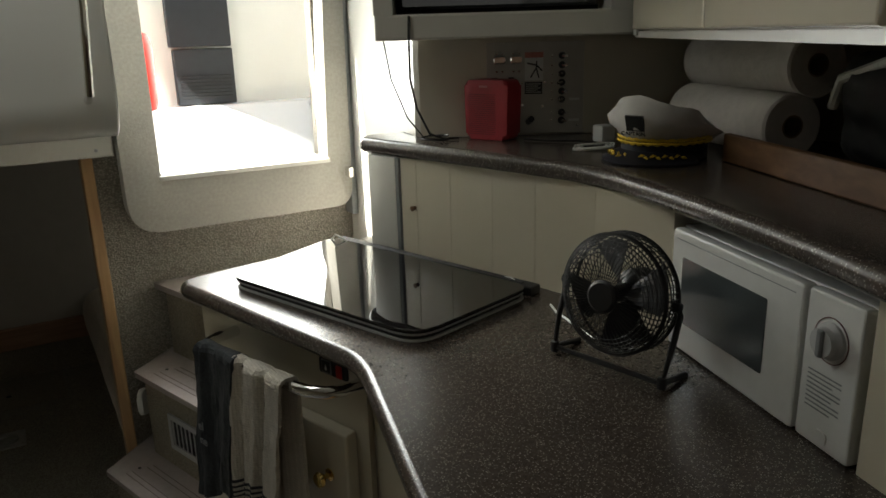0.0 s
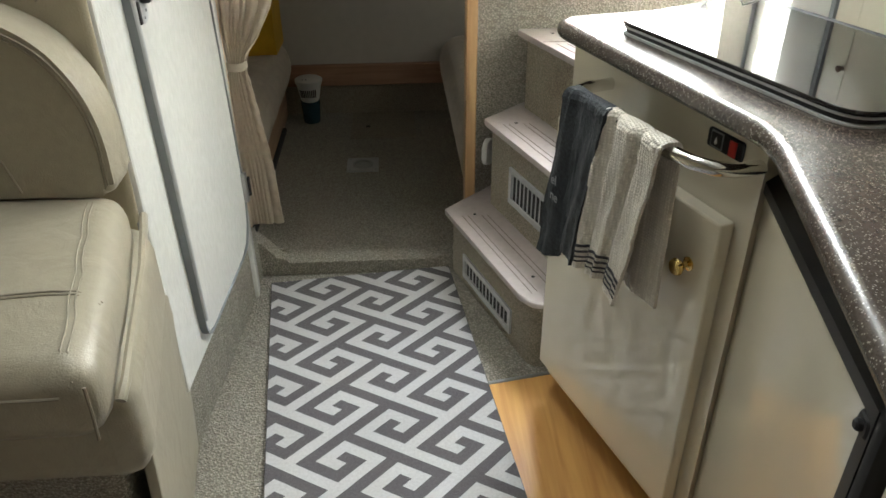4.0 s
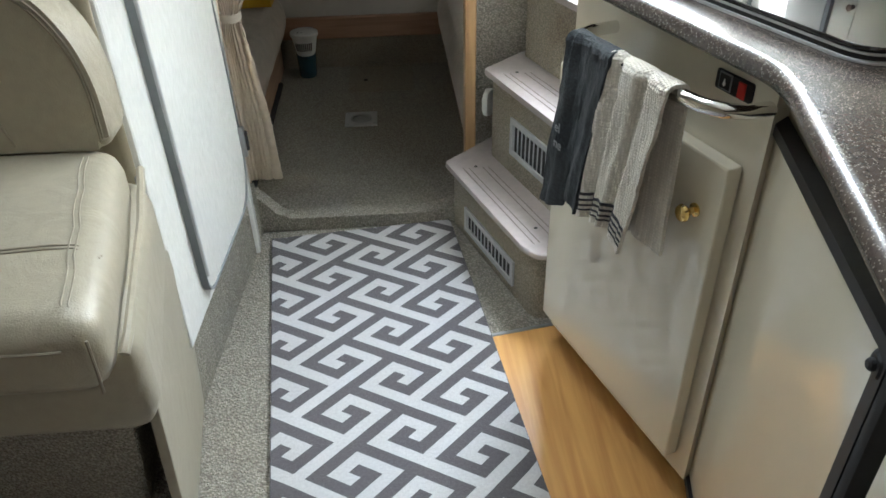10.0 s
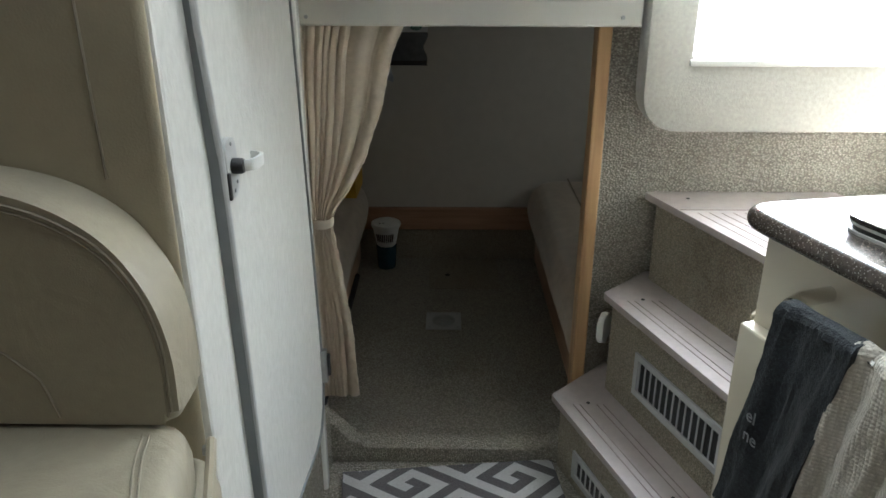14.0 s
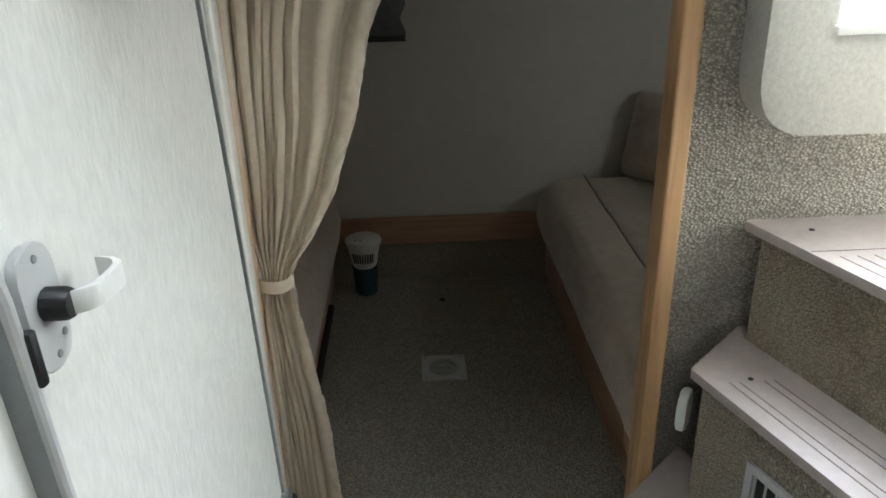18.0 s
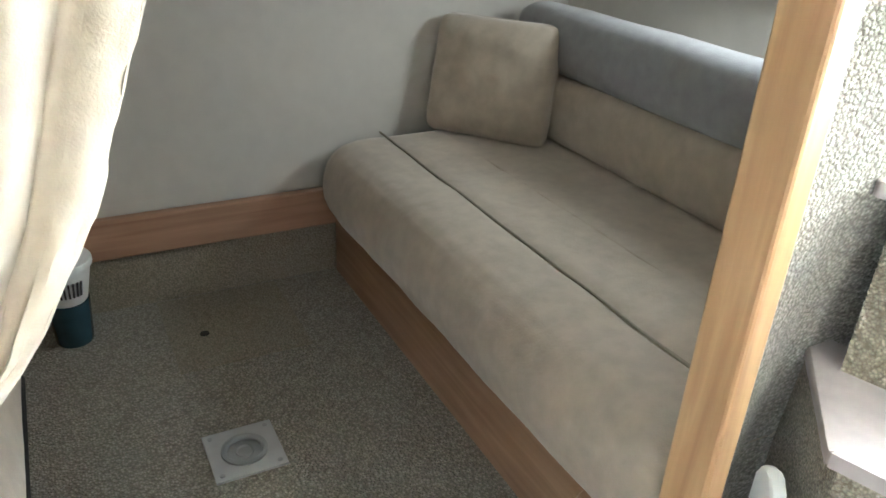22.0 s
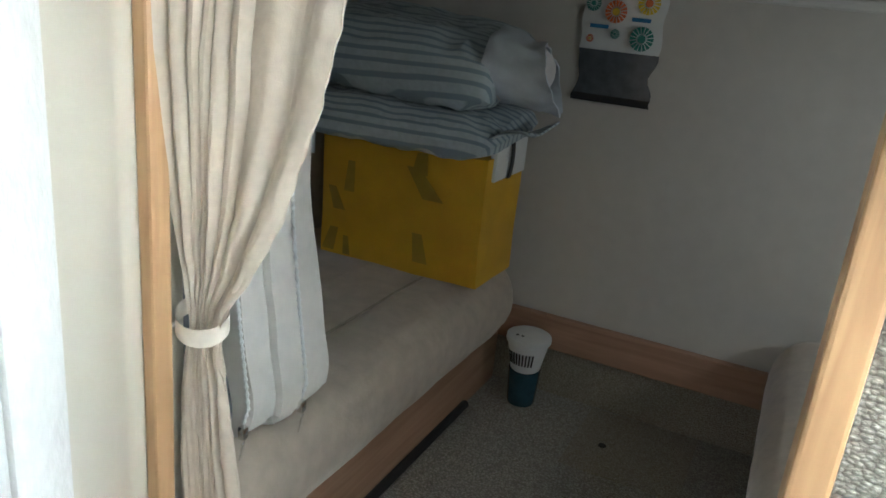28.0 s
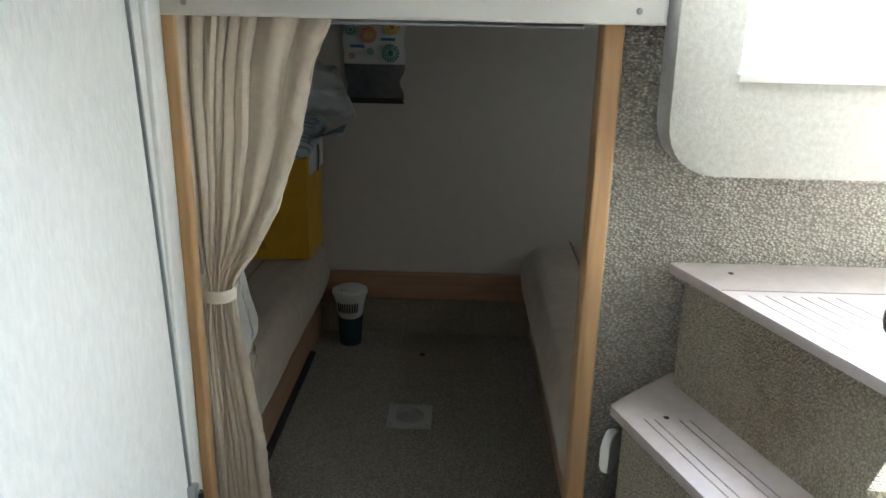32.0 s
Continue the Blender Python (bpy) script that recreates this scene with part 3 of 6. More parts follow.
structure("ceiling_bead", tube([(-1.3, 3.475, 1.045), (1.2, 3.475, 1.045)], 0.014, 10), OFFWHITE, "white bead under the cabin ceiling's edge")
structure("wall_hull_cabin", prism([(0.79, 0.30), (0.86, 0.30), (1.16, 1.06), (1.09, 1.06)], 2.2, 3.5, 0, 1, "xz"), LINER, "pale sloping hull lining in the aft cabin")
structure("wall_hull_cabin_port", prism([(-1.06, 0.30), (-1.0, 0.30), (-1.2, 1.06), (-1.26, 1.06)], 2.2, 3.5, 0, 1, "xz"), LINER, "pale sloping hull lining in the aft cabin")
pad2 = plate((0.958, 3.40, 0.735), (0, -1, 0), (0.30, 0, 0.76), rounded([(0, 0), (0.92, 0), (0.92, 0.33), (0, 0.33)], 0.11, 8), 0.035, 0.012, 3)
structure("window_pad", pad2, PAD, "pale padded surround of the hull window in the cabin")

# left wall with the washroom door; it leans outboard towards the top
def leaning(bm):
    for v in bm.verts:
        v.co.x += 0.068 * (v.co.y - 1.541) - 0.018 - 0.01 * (v.co.z - 0.957)
    return bm


wall_out = [(1.402, 1.94), (1.402, 0.170), (1.985, 0.182), (1.985, 1.94)]
structure("wall_washroom", leaning(prism(wall_out, -0.46, -0.415, 0.006, 2, "yz")), WHITE_WALL, "white textured vinyl wall around the washroom door")
structure("wall_washroom_foot", leaning(prism([(1.36, 0.0), (2.087, 0.0), (2.087, 0.17), (1.99, 0.188), (1.40, 0.176), (1.36, 0.22)], -0.47, -0.430, 0, 1, "yz")), FLOOR_CARPET, "carpet running up the foot of the wall")
structure("wall_washroom_end", prism(rounded([(-0.62, 1.987), (-0.398, 1.987), (-0.4015, 2.030), (-0.4055, 2.048), (-0.62, 2.048)], [0, 0.01, 0.01, 0, 0], 4), 0, 1.94), WHITE_WALL, "white corner post beside the washroom door")
structure("wall_doorway_post", prism(rounded([(-0.62, 2.0485), (-0.4075, 2.0485), (-0.431, 2.112), (-0.461, 2.165), (-0.461, 2.199), (-0.62, 2.199)], [0, 0, 0.03, 0.01, 0, 0], 4), 0, 1.94), CREAM_WALL, "soft beige lining strip beside the doorway trim")
door_line = rounded([(1.43, 1.90), (1.507, 0.94), (1.522, 0.205), (1.915, 0.212), (1.958, 0.33), (1.945, 0.70), (1.89, 1.90)], [0.05, 0, 0.05, 0.06, 0.06, 0, 0.05], 6)
inner = [((y - 1.72) * 0.980 + 1.72, (z - 1.0) * 0.995 + 1.0) for y, z in door_line]
door = tagged(part("door_1", leaning(prism(inner, -0.416, -0.404, 0.003, 2, "yz")), WHITE_WALL, None, "white washroom door with a grey gasket and lever latch"), kind="structure")
part("gasket", leaning(frame_ring(door_line, inner, -0.416, -0.400, "yz")), mat("grey_gasket_rubber", (0.22, 0.235, 0.245), 0.4, vary=0.05), door, "grey rubber gasket")
part("edge_tube", leaning(tube([(-0.399, 1.437, 1.88), (-0.399, 1.486, 1.11), (-0.399, 1.511, 0.94), (-0.399, 1.520, 0.62), (-0.399, 1.527, 0.26)], 0.0048, 10)), SATIN, door, "grey aluminium edge tube")
hp = prism(rounded([(1.524, 0.876), (1.564, 0.876), (1.564, 0.960), (1.524, 0.960)], 0.018, 4), -0.404, -0.397, 0.001, 1, "yz")
latch = part("latch_plate", leaning(hp), SATIN, door, "brushed metal latch plate")
run = rounded([(-0.382, 1.545), (-0.369, 1.553), (-0.366, 1.578), (-0.368, 1.594), (-0.385, 1.599)], [0, 0.01, 0.02, 0.018, 0], 5)
back_run = [(x - 0.0045, y - 0.001) for x, y in run]
part("lever", leaning(prism(run + back_run[::-1], 0.912, 0.928, 0.0012, 1)), WHITE_PLASTIC, latch, "white curved lever")
for y, z in ((1.545, 0.885), (1.545, 0.951), (1.556, 0.895)):
    part("screw", leaning(lathe([(0.003, 0), (0.0025, 0.0012), (0, 0.0016)], (-0.3972, y, z), (1, 0, 0), 8)), GREY_TRIM, latch)
part("lever_boss", leaning(lathe([(0.011, 0), (0.011, 0.013), (0.009, 0.017), (0, 0.017)], (-0.398, 1.546, 0.920), (1, 0, 0), 12)), BLACK, latch, "black lever boss")
part("bolt_slot", leaning(cuboid(-0.4, -0.391, 1.512, 1.520, 0.880, 0.918, 0.002)), BLACK, latch)
hinge = part("hinge", leaning(cuboid(-0.405, -0.392, 1.945, 1.962, 0.320, 0.400, 0.003)), GREY_METAL, door, "small grey hinge")
part("hinge_pin", leaning(tube([(-0.392, 1.959, 0.335), (-0.392, 1.959, 0.385)], 0.006, 8)), BLACK_MATT, hinge)

# ---- settee on the port side ----
def splayed(bm, y0):
    """Slants the aisle side of a settee block outwards towards its front."""
    for v in bm.verts:
        v.co.x -= 0.205 * (v.co.y - y0) * (v.co.x + 1.27) / 0.92
    return bm


plat = prism([(-1.30, 0.25), (-0.254, 0.25), (-0.394, 1.046), (-0.421, 1.052), (-0.475, 1.36), (-1.30, 1.36)], 0.0, 0.08)
for v in plat.verts:
    if v.co.z > 0.04 and v.co.x > -1:
        v.co.x -= 0.018
bmesh.ops.bevel(plat, geom=[e for e in plat.edges if all(v.co.z > 0.04 for v in e.verts)], offset=0.014, segments=4, profile=0.5, affect="EDGES", clamp_overlap=True)
plat = structure("floor_platform", plat, FLOOR_CARPET, "low carpeted platform under the settee")
for ends in (((-0.552, 0.933), (-0.410, 0.953)), ((-0.552, 0.933), (-0.500, 0.68))):
    part("hatch_joint", tube([(x, y, 0.0800) for x, y in ends], 0.0022, 6), BLACK_MATT, plat, "dark joint of a carpeted lid")
settee = thing("settee", (-0.80, 1.15, 0), "beige vinyl settee seat with a rounded backrest on a carpeted base", "sofa")
stand = cuboid(-1.30, -0.430, 1.02, 1.36, 0.08, 0.45)
for v in stand.verts:
    if v.co.z < 0.2:
        v.co.x, v.co.y = (v.co.x if v.co.x < -1 else (-0.465 if v.co.y < 1.2 else -0.500)), (1.088 if v.co.y < 1.2 else 1.36)
    elif v.co.x > -1:
        v.co.x, v.co.y = (-0.400, 1.012) if v.co.y < 1.2 else (-0.460, 1.36)
    elif v.co.y < 1.2:
        v.co.y = 1.012
bmesh.ops.bevel(stand, geom=stand.edges[:], offset=0.014, segments=3, profile=0.5, affect="EDGES", clamp_overlap=True)
part("base", stand, FLOOR_CARPET, settee, "carpeted base leaning outwards")
seat = part("seat", splayed(cushion(-1.27, -0.340, 0.872, 1.330, 0.552, 0.668, 0.040, 0.005, 0.004, 3), 0.88), VINYL, settee, "", 80)
EDGE = [(-0.345 - 0.0085 * k, 0.880 + 0.033 * k, 1.0) for k in range(14)]
for off in (-0.004, 0.004):
    part("cross_seam", tube(draped(seat, [(-0.378 - 0.03 * k, 1.026 + off + 0.004 * math.sin(k), 1.0) for k in range(28)]), 0.0013, 5), THREAD, seat)
    part("edge_seam", tube(draped(seat, [(x - 0.026 + off + 0.002 * math.sin(y * 60), y, z) for x, y, z in EDGE]), 0.0013, 5), THREAD, seat)
part("front_seam", tube([(-1.25 + 0.03 * k, 0.8705 + 0.001 * math.sin(k * 1.3), 0.634) for k in range(30)], 0.002, 6), THREAD, seat)
part("corner_seam", tube([(-0.352, 0.8745, 0.645), (-0.350, 0.8700, 0.61), (-0.352, 0.8705, 0.57)], 0.002, 6), THREAD, seat)
pan = part("seat_pan", splayed(cuboid(-1.27, -0.326, 0.930, 1.372, 0.420, 0.592, 0.045, 5), 0.93), VINYL, settee, "beige moulded seat pan")
part("flange", tube([(-0.338, 0.918, 0.585), (-0.336, 0.940, 0.597), (-0.350, 1.02, 0.602), (-0.382, 1.19, 0.604), (-0.412, 1.31, 0.604), (-0.428, 1.365, 0.600)], 0.007, 8), VINYL, pan, "raised vinyl flange")
part("bracket", cuboid(-0.452, -0.440, 1.385, 1.399, 0.558, 0.576, 0.003, 1), GREY_METAL, settee, "small metal bracket")
back_out = [(-1.27, 0.660), (-0.436, 0.672), (-0.434, 0.77), (-0.450, 0.843), (-0.490, 0.908), (-0.550, 0.947), (-0.62, 0.966), (-1.27, 1.000)]
back = part("backrest", prism(rounded(back_out, [0, 0.02, 0.05, 0.05, 0.06, 0.05, 0.05, 0], 6), 1.298, 1.382, 0.022, 5, "xz"), VINYL, settee)
bead = rounded([(-0.449, 0.685), (-0.447, 0.77), (-0.462, 0.837), (-0.500, 0.896), (-0.556, 0.930), (-0.62, 0.948), (-1.26, 0.982)], [0, 0.05, 0.05, 0.06, 0.05, 0.05, 0], 6)
for out in (0.0, 0.006):
    part("piping", tube([(x + out * 0.7, 1.2975, z + out) for x, z in bead], 0.0018, 6), THREAD, back, "sewn piping along the backrest")
part("lower_seam", tube([(-0.577, 1.297, 0.683), (-0.591, 1.297, 0.733), (-0.625, 1.297, 0.768), (-0.70, 1.297, 0.79), (-0.90, 1.297, 0.80)], 0.002, 6), THREAD, back)
hb = bmesh.new()
quad = [Vector(p) for p in ((-0.384, 1.066, 0.410), (-0.402, 1.210, 0.470), (-0.424, 1.352, 0.450), (-0.433, 1.405, 0.410), (-0.452, 1.474, 0.110), (-0.451, 1.440, 0.004), (-0.396, 1.053, 0.004))]
off = Vector((-0.017, -0.004, 0))
lo, hi = [hb.verts.new(p) for p in quad], [hb.verts.new(p + off) for p in quad]
hb.faces.new(lo)
hb.faces.new(hi[::-1])
for k in range(7):
    hb.faces.new((lo[k], lo[(k + 1) % 7], hi[(k + 1) % 7], hi[k]))
bmesh.ops.bevel(hb, geom=hb.edges[:], offset=0.004, segments=2, profile=0.5, affect="EDGES", clamp_overlap=True)
hatch = tagged(part("locker_panel", hb, VINYL, None, "thin beige panel leaning against the settee's base"), category="panel")
part("finger_pull", tube([(-0.386, 1.12, 0.40), (-0.399, 1.21, 0.435)], 0.004, 6), VINYL, hatch)
lining = [(-1.45, 1.384), (-0.452, 1.384), (-0.443, 1.392), (-0.48, 1.400), (-1.45, 1.400)]
liner = structure("wall_settee", prism(rounded(lining, [0, 0.006, 0.005, 0, 0], 4), 0.40, 1.94), VINYL_WALL, "beige upholstered wall behind the settee")
part("seam", tube([(-0.514, 1.3825, 0.95), (-0.530, 1.3825, 1.94)], 0.0018, 5), THREAD, liner)

# ---- white overhead locker over the doorway ----
locker = thing("overhead_locker", (-0.1, 1.85, 1.16), "white moulded overhead locker with a curved metal handle", "cabinet")
lk = prism(rounded([(1.615, 1.155), (2.199, 1.10), (2.199, 1.94), (1.615, 1.94)], [0.07, 0.01, 0, 0], 6), -0.392, 0.242, 0.03, 4, "yz")
part("body", lk, WHITE_GLOSS, locker)
part("handle", tube([(0.205, 1.615, 1.52), (0.205, 1.585, 1.51), (0.202, 1.575, 1.39), (0.192, 1.585, 1.235), (0.19, 1.615, 1.225)], 0.008, 10), CHROME, locker, "curved chrome handle")

# ---- companionway: padded frame, steps, cockpit ----
outer = rounded([(0.290, 0.834), (0.925, 0.834), (0.935, 1.93), (0.284, 1.93)], [0.085, 0.06, 0.04, 0.04], 8)
innr = rounded([(0.382, 0.984), (0.852, 0.984), (0.885, 1.86), (0.382, 1.86)], [0.012, 0.012, 0.03, 0.03], 8)
padring = frame_ring(outer, innr, 2.199, 2.125, "xz")
bmesh.ops.bevel(padring, geom=[e for e in padring.edges if all(abs(v.co.y - 2.125) < 1e-4 for v in e.verts) and len(e.link_faces) == 2 and any(abs(f.normal.y) < 0.5 for f in e.link_faces)], offset=0.025, segments=4, profile=0.5, affect="EDGES", clamp_overlap=True)
pad = tagged(part("companionway_pad", padring, PAD, None, "cream fabric padded surround of the bright companionway opening"), category="padding", kind="structure")
part("ledge", cuboid(0.377, 0.857, 2.114, 2.24, 0.972, 0.985, 0.003), OFFWHITE, pad, "thin white ledge")
part("pane_track", cuboid(0.926, 0.946, 2.135, 2.19, 0.80, 1.93, 0.004), GREY_TRIM, pad, "dark grey door track")
structure("wall_companionway", prism([(0.950, 2.199), (0.950, 2.15), (0.835, 1.534), (0.850, 1.525), (1.15, 1.45), (1.15, 2.199)], 0.0, 1.94), WHITE_GLOSS, "glossy white moulded wall lit by the companionway")
part("door_catch", cuboid(0.899, 0.917, 2.085, 2.115, 0.925, 0.955, 0.004), CHROME, pad, "small bright catch")

E_RIGHT = Vector((0.314, -0.949, 0))  # along the step edges


def step(name, x, y, z, length, depth, riser_from, label, vent=None):
    """One carpeted step with its plastic tread; (x, y) is the tread's front corner at the bulkhead."""
    n_out = Vector((-0.949, -0.314, 0))
    o = Vector((x, y, 0))
    st = thing(name, (x + 0.1, y - 0.2, riser_from), label, "step", "companionway steps")
    ax = lambda s, d: tuple((o + E_RIGHT * s - n_out * d).xy)
    at_wall = lambda d: (0.02 if d < 0.03 and d > 0 else 0.0) - (d * 0.5 if z < 0.6 else 0.012)
    body = [ax(at_wall(0.022), 0.022), ax(length - 0.02, 0.022), ax(length - 0.02, depth), ax(at_wall(depth), depth)]
    bm = prism(rounded(body, [0, 0.05, 0, 0], 5), riser_from, z - 0.012)
    part("riser", bm, STEP_CARPET if vent else STAINED_CARPET, st, "beige carpeted riser" if vent else "beige carpeted riser with a brown stain")
    tr = [ax(at_wall(0.0), 0.0), ax(length, 0.0), ax(length, depth), ax(at_wall(depth), depth)]
    t = part("tread", prism(rounded(tr, [0.004, 0.07, 0, 0], 7), z - 0.016, z, 0.005, 2), TREAD, st, "taupe plastic tread with ridges")
    if not vent:
        # joint between the smooth landing strip and the ridged tread
        yj = y - 0.114
        xa, xb = ax(0.12, 0.004)[0], ax(0.12 + depth * 0.30, depth - 0.01)[0]
        part("joint", tube([(xa, yj, z - 0.0004), (xb, yj, z - 0.0004)], 0.0016, 6), TREAD_GROOVE, t)
    for d in ((0.030, 0.045, 0.082, 0.097) if vent else (0.028, 0.052, 0.076, 0.100, 0.124, 0.148)):
        if d < depth - 0.03:
            s_from = 0.045 + d * 0.33 if vent else (0.134 + 0.314 * d) / 0.949
            a, b = o + E_RIGHT * s_from - n_out * d, o + E_RIGHT * (length - 0.055 - d * 0.15) - n_out * d
            part("ridge", tube([(a.x, a.y, z - 0.0004), (b.x, b.y, z - 0.0004)], 0.0014, 6), TREAD_GROOVE, t)
    for s in (0.06, length - 0.12):
        p = o + E_RIGHT * s - n_out * 0.066
        part("screw_hole", lathe([(0, 0.001), (0.0045, 0.001), (0.0045, -0.002)], (p.x, p.y, z), (0, 0, 1), 8), BLACK_MATT, t)
    if vent:
        s0, s1, z0, z1 = vent
        og = o + E_RIGHT * s0 - n_out * 0.020
        w, h = s1 - s0, z1 - z0
        rim = frame_ring([(0, 0), (w, 0), (w, h), (0, h)], [(0.014, 0.014), (w - 0.014, 0.014), (w - 0.014, h - 0.014), (0.014, h - 0.014)], 0.0, 0.006, "xy")
        m = Matrix((E_RIGHT, Vector((0, 0, 1)), E_RIGHT.cross(Vector((0, 0, 1))))).transposed().to_4x4()
        m.translation = Vector((og.x, og.y, z0))
        rim.transform(m)
        vt = part("vent_frame", rim, SATIN, st, "grey metal vent grille")
        part("vent_back", plate((og.x, og.y, z0), E_RIGHT, (0, 0, 1), [(0.01, 0.01), (w - 0.01, 0.01), (w - 0.01, h - 0.01), (0.01, h - 0.01)], 0.001), BLACK_MATT, vt, "dark vent opening")
        k = int((w - 0.03) / 0.020)
        for i in range(k):
            c = 0.018 + (w - 0.036) * i / (k - 1)
            part("vent_fin", plate((og.x, og.y, z0), E_RIGHT, (0, 0, 1), [(c - 0.0016, 0.013), (c + 0.0016, 0.013), (c + 0.0016, h - 0.013), (c - 0.0016, h - 0.013)], 0.0035), SATIN, vt)
    return st


step("lower_step", 0.133, 2.089, 0.203, 0.525, 0.20, 0.0, "lowest carpeted companionway step with a vent in its riser", (0.097, 0.392, 0.033, 0.106))
step("middle_step", 0.243, 2.120, 0.458, 0.60, 0.20, 0.19, "middle carpeted companionway step with a vent in its riser", (0.130, 0.44, 0.266, 0.369))
step("upper_step", 0.342, 2.201, 0.672, 0.66, 0.42, 0.44, "upper carpeted companionway step with a stained riser")
structure("wall_step_side", prism([(0.36, 1.615), (0.60, 1.56), (0.60, 1.64), (0.40, 1.66)], 0.0, 0.66), STEP_CARPET, "carpeted side under the steps")

# cockpit outside
# Invented ramp, sloped to catch sun where the floor's edge would look dark.
structure("cockpit_sun_ramp", prism([(2.252, 0.955), (2.252, 0.978), (2.452, 1.129), (2.452, 1.05), (2.38, 1.05)], 0.30, 0.92, 0, 1, "yz"), OFFWHITE, "white ramp added outside the opening to catch the sun")
structure("cockpit_floor", prism([(-3, 2.255), (0.30, 2.255), (0.30, 2.45), (0.92, 2.45), (0.92, 2.255), (5, 2.255), (5, 7.5), (-3, 7.5)], 1.104, 1.13), OFFWHITE, "offwhite cockpit floor in full sun")
structure("cockpit_wall", cuboid(-3, 5, 2.528, 2.598, 1.13, 2.1), WHITE_GLOSS, "white moulded cockpit wall in the sun")
lou = thing("louvred_locker_door", (0.610, 2.508, 1.132), "dark slate locker door with a louvred vent in the cockpit wall", "locker door")
part("upper_panel", cuboid(0.515, 0.701, 2.488, 2.526, 1.308, 1.544, 0.004), LOUVRE, lou)
part("lower_panel", cuboid(0.523, 0.703, 2.493, 2.526, 1.133, 1.302, 0.004), LOUVRE, lou)
for i in range(7):
    z = 1.155 + i * 0.0105
    part("slot", cuboid(0.535, 0.691, 2.489, 2.495, z, z + 0.004, 0.001), BLACK_MATT, lou)
tagged(part("red_fender", lathe([(0, 0), (0.02, 0.006), (0.026, 0.03), (0.028, 0.19), (0.018, 0.22), (0, 0.225)], (0.421, 2.398, 1.13), (0, 0, 1), 16), RED_PAINT, None, "red object standing in the sunny cockpit"), category="fender")

# ---- galley ----
A_R, A_N = Vector((0.313, -0.95, 0)).normalized(), Vector((-0.95, -0.313, 0)).normalized()
A_O = Vector((0.4332, 1.152, 0))
B_R, B_N = Vector((-0.216, -0.976, 0)).normalized(), Vector((-0.976, 0.216, 0)).normalized()
B_O = Vector((0.494, 1.116, 0))
TOP = 0.868   # height of the worktop
BAR = 0.787   # height of the towel bar
UP = Vector((0, 0, 1))


def on_a(s, z, out=0.0):
    return A_O + A_R * s + A_N * out + UP * z


def on_b(s, z, out=0.0):
    return B_O + B_R * s + B_N * out + UP * z


galley = thing("galley_cabinet", (0.6, 1.1, 0), "cream gloss galley cabinet with angled fronts", "cabinet")
a0, a1 = on_a(-0.402, 0, -0.028), on_a(0.085, 0, -0.028)
b1 = on_b(1.3, 0, -0.03)
b0 = on_b(0.0, 0, -0.03)
bodyline = [tuple(a0.xy), (a1.x, a1.y), tuple(b0.xy), tuple(b1.xy), (1.3, b1.y), (1.3, 1.59), (0.36, 1.56)]
part("body", prism(bodyline, 0.060, 0.836), CREAM, galley)
kick = [(p[0] + 0.045, p[1]) for p in bodyline[:4]] + [(1.28, b1.y), (1.28, 1.55), (0.42, 1.53)]
part("toe_kick", prism(kick, 0.0, 0.060), BLACK_MATT, galley)
dw = plate(on_a(-0.400, 0.105, -0.026), A_R, UP, rounded([(0, 0), (0.457, 0), (0.457, 0.586), (0, 0.586)], 0.004, 2), 0.026, 0.004, 2)
cdoor = part("door", dw, CREAM, galley, "glossy cream cabinet door")
kn = on_a(0.009, 0.601, 0.0)
knob_profile = [(0.011, 0), (0.011, 0.002), (0.005, 0.005), (0.0045, 0.013), (0.011, 0.017), (0.014, 0.022), (0.012, 0.027), (0, 0.029)]
part("knob", lathe(knob_profile, kn, A_N, 20), BRASS, cdoor, "round brass knob")
sw = part("switch_plate", plate(on_a(-0.026, 0.777, -0.028), A_R, UP, rounded([(0, 0), (0.071, 0), (0.071, 0.028), (0, 0.028)], 0.004, 2), 0.006, 0.0015, 1), BLACK, galley, "black water heater switch plate")
part("rocker", plate(on_a(0.022, 0.780, -0.022), A_R, UP, [(0, 0), (0.013, 0), (0.013, 0.022), (0, 0.022)], 0.004, 0.001, 1), RED_PAINT, sw, "red rocker switch")
part("symbol_ring", plate(on_a(-0.017, 0.780, -0.022), A_R, UP, [(0, 0), (0.024, 0), (0.024, 0.024), (0, 0.024)], 0.0012), GREY_TRIM, sw)
part("symbol_field", plate(on_a(-0.015, 0.782, -0.0208), A_R, UP, [(0, 0), (0.020, 0), (0.020, 0.020), (0, 0.020)], 0.001), BLACK, sw)
part("drop_symbol", plate(on_a(-0.008, 0.785, -0.0198), A_R, UP, rounded([(0, 0.003), (0.003, 0), (0.006, 0.003), (0.003, 0.012)], 0.001, 2), 0.0006), WHITE_PLASTIC, sw)
# towel bar
bar = thing("towel_bar", tuple(on_a(-0.2, 0.79, 0.0)), "curved chrome towel bar on the galley cabinet", "rail")
pts = [on_a(0.076, BAR - 0.004, -0.03), on_a(0.074, BAR - 0.002, 0.012), on_a(0.062, BAR, 0.036), on_a(0.035, BAR, 0.050), on_a(-0.005, BAR, 0.055), on_a(-0.25, BAR, 0.055), on_a(-0.268, BAR, 0.045), on_a(-0.278, BAR, 0.02), on_a(-0.28, BAR, -0.028)]
part("rail", tube(pts, 0.0105, 12), CHROME, bar)


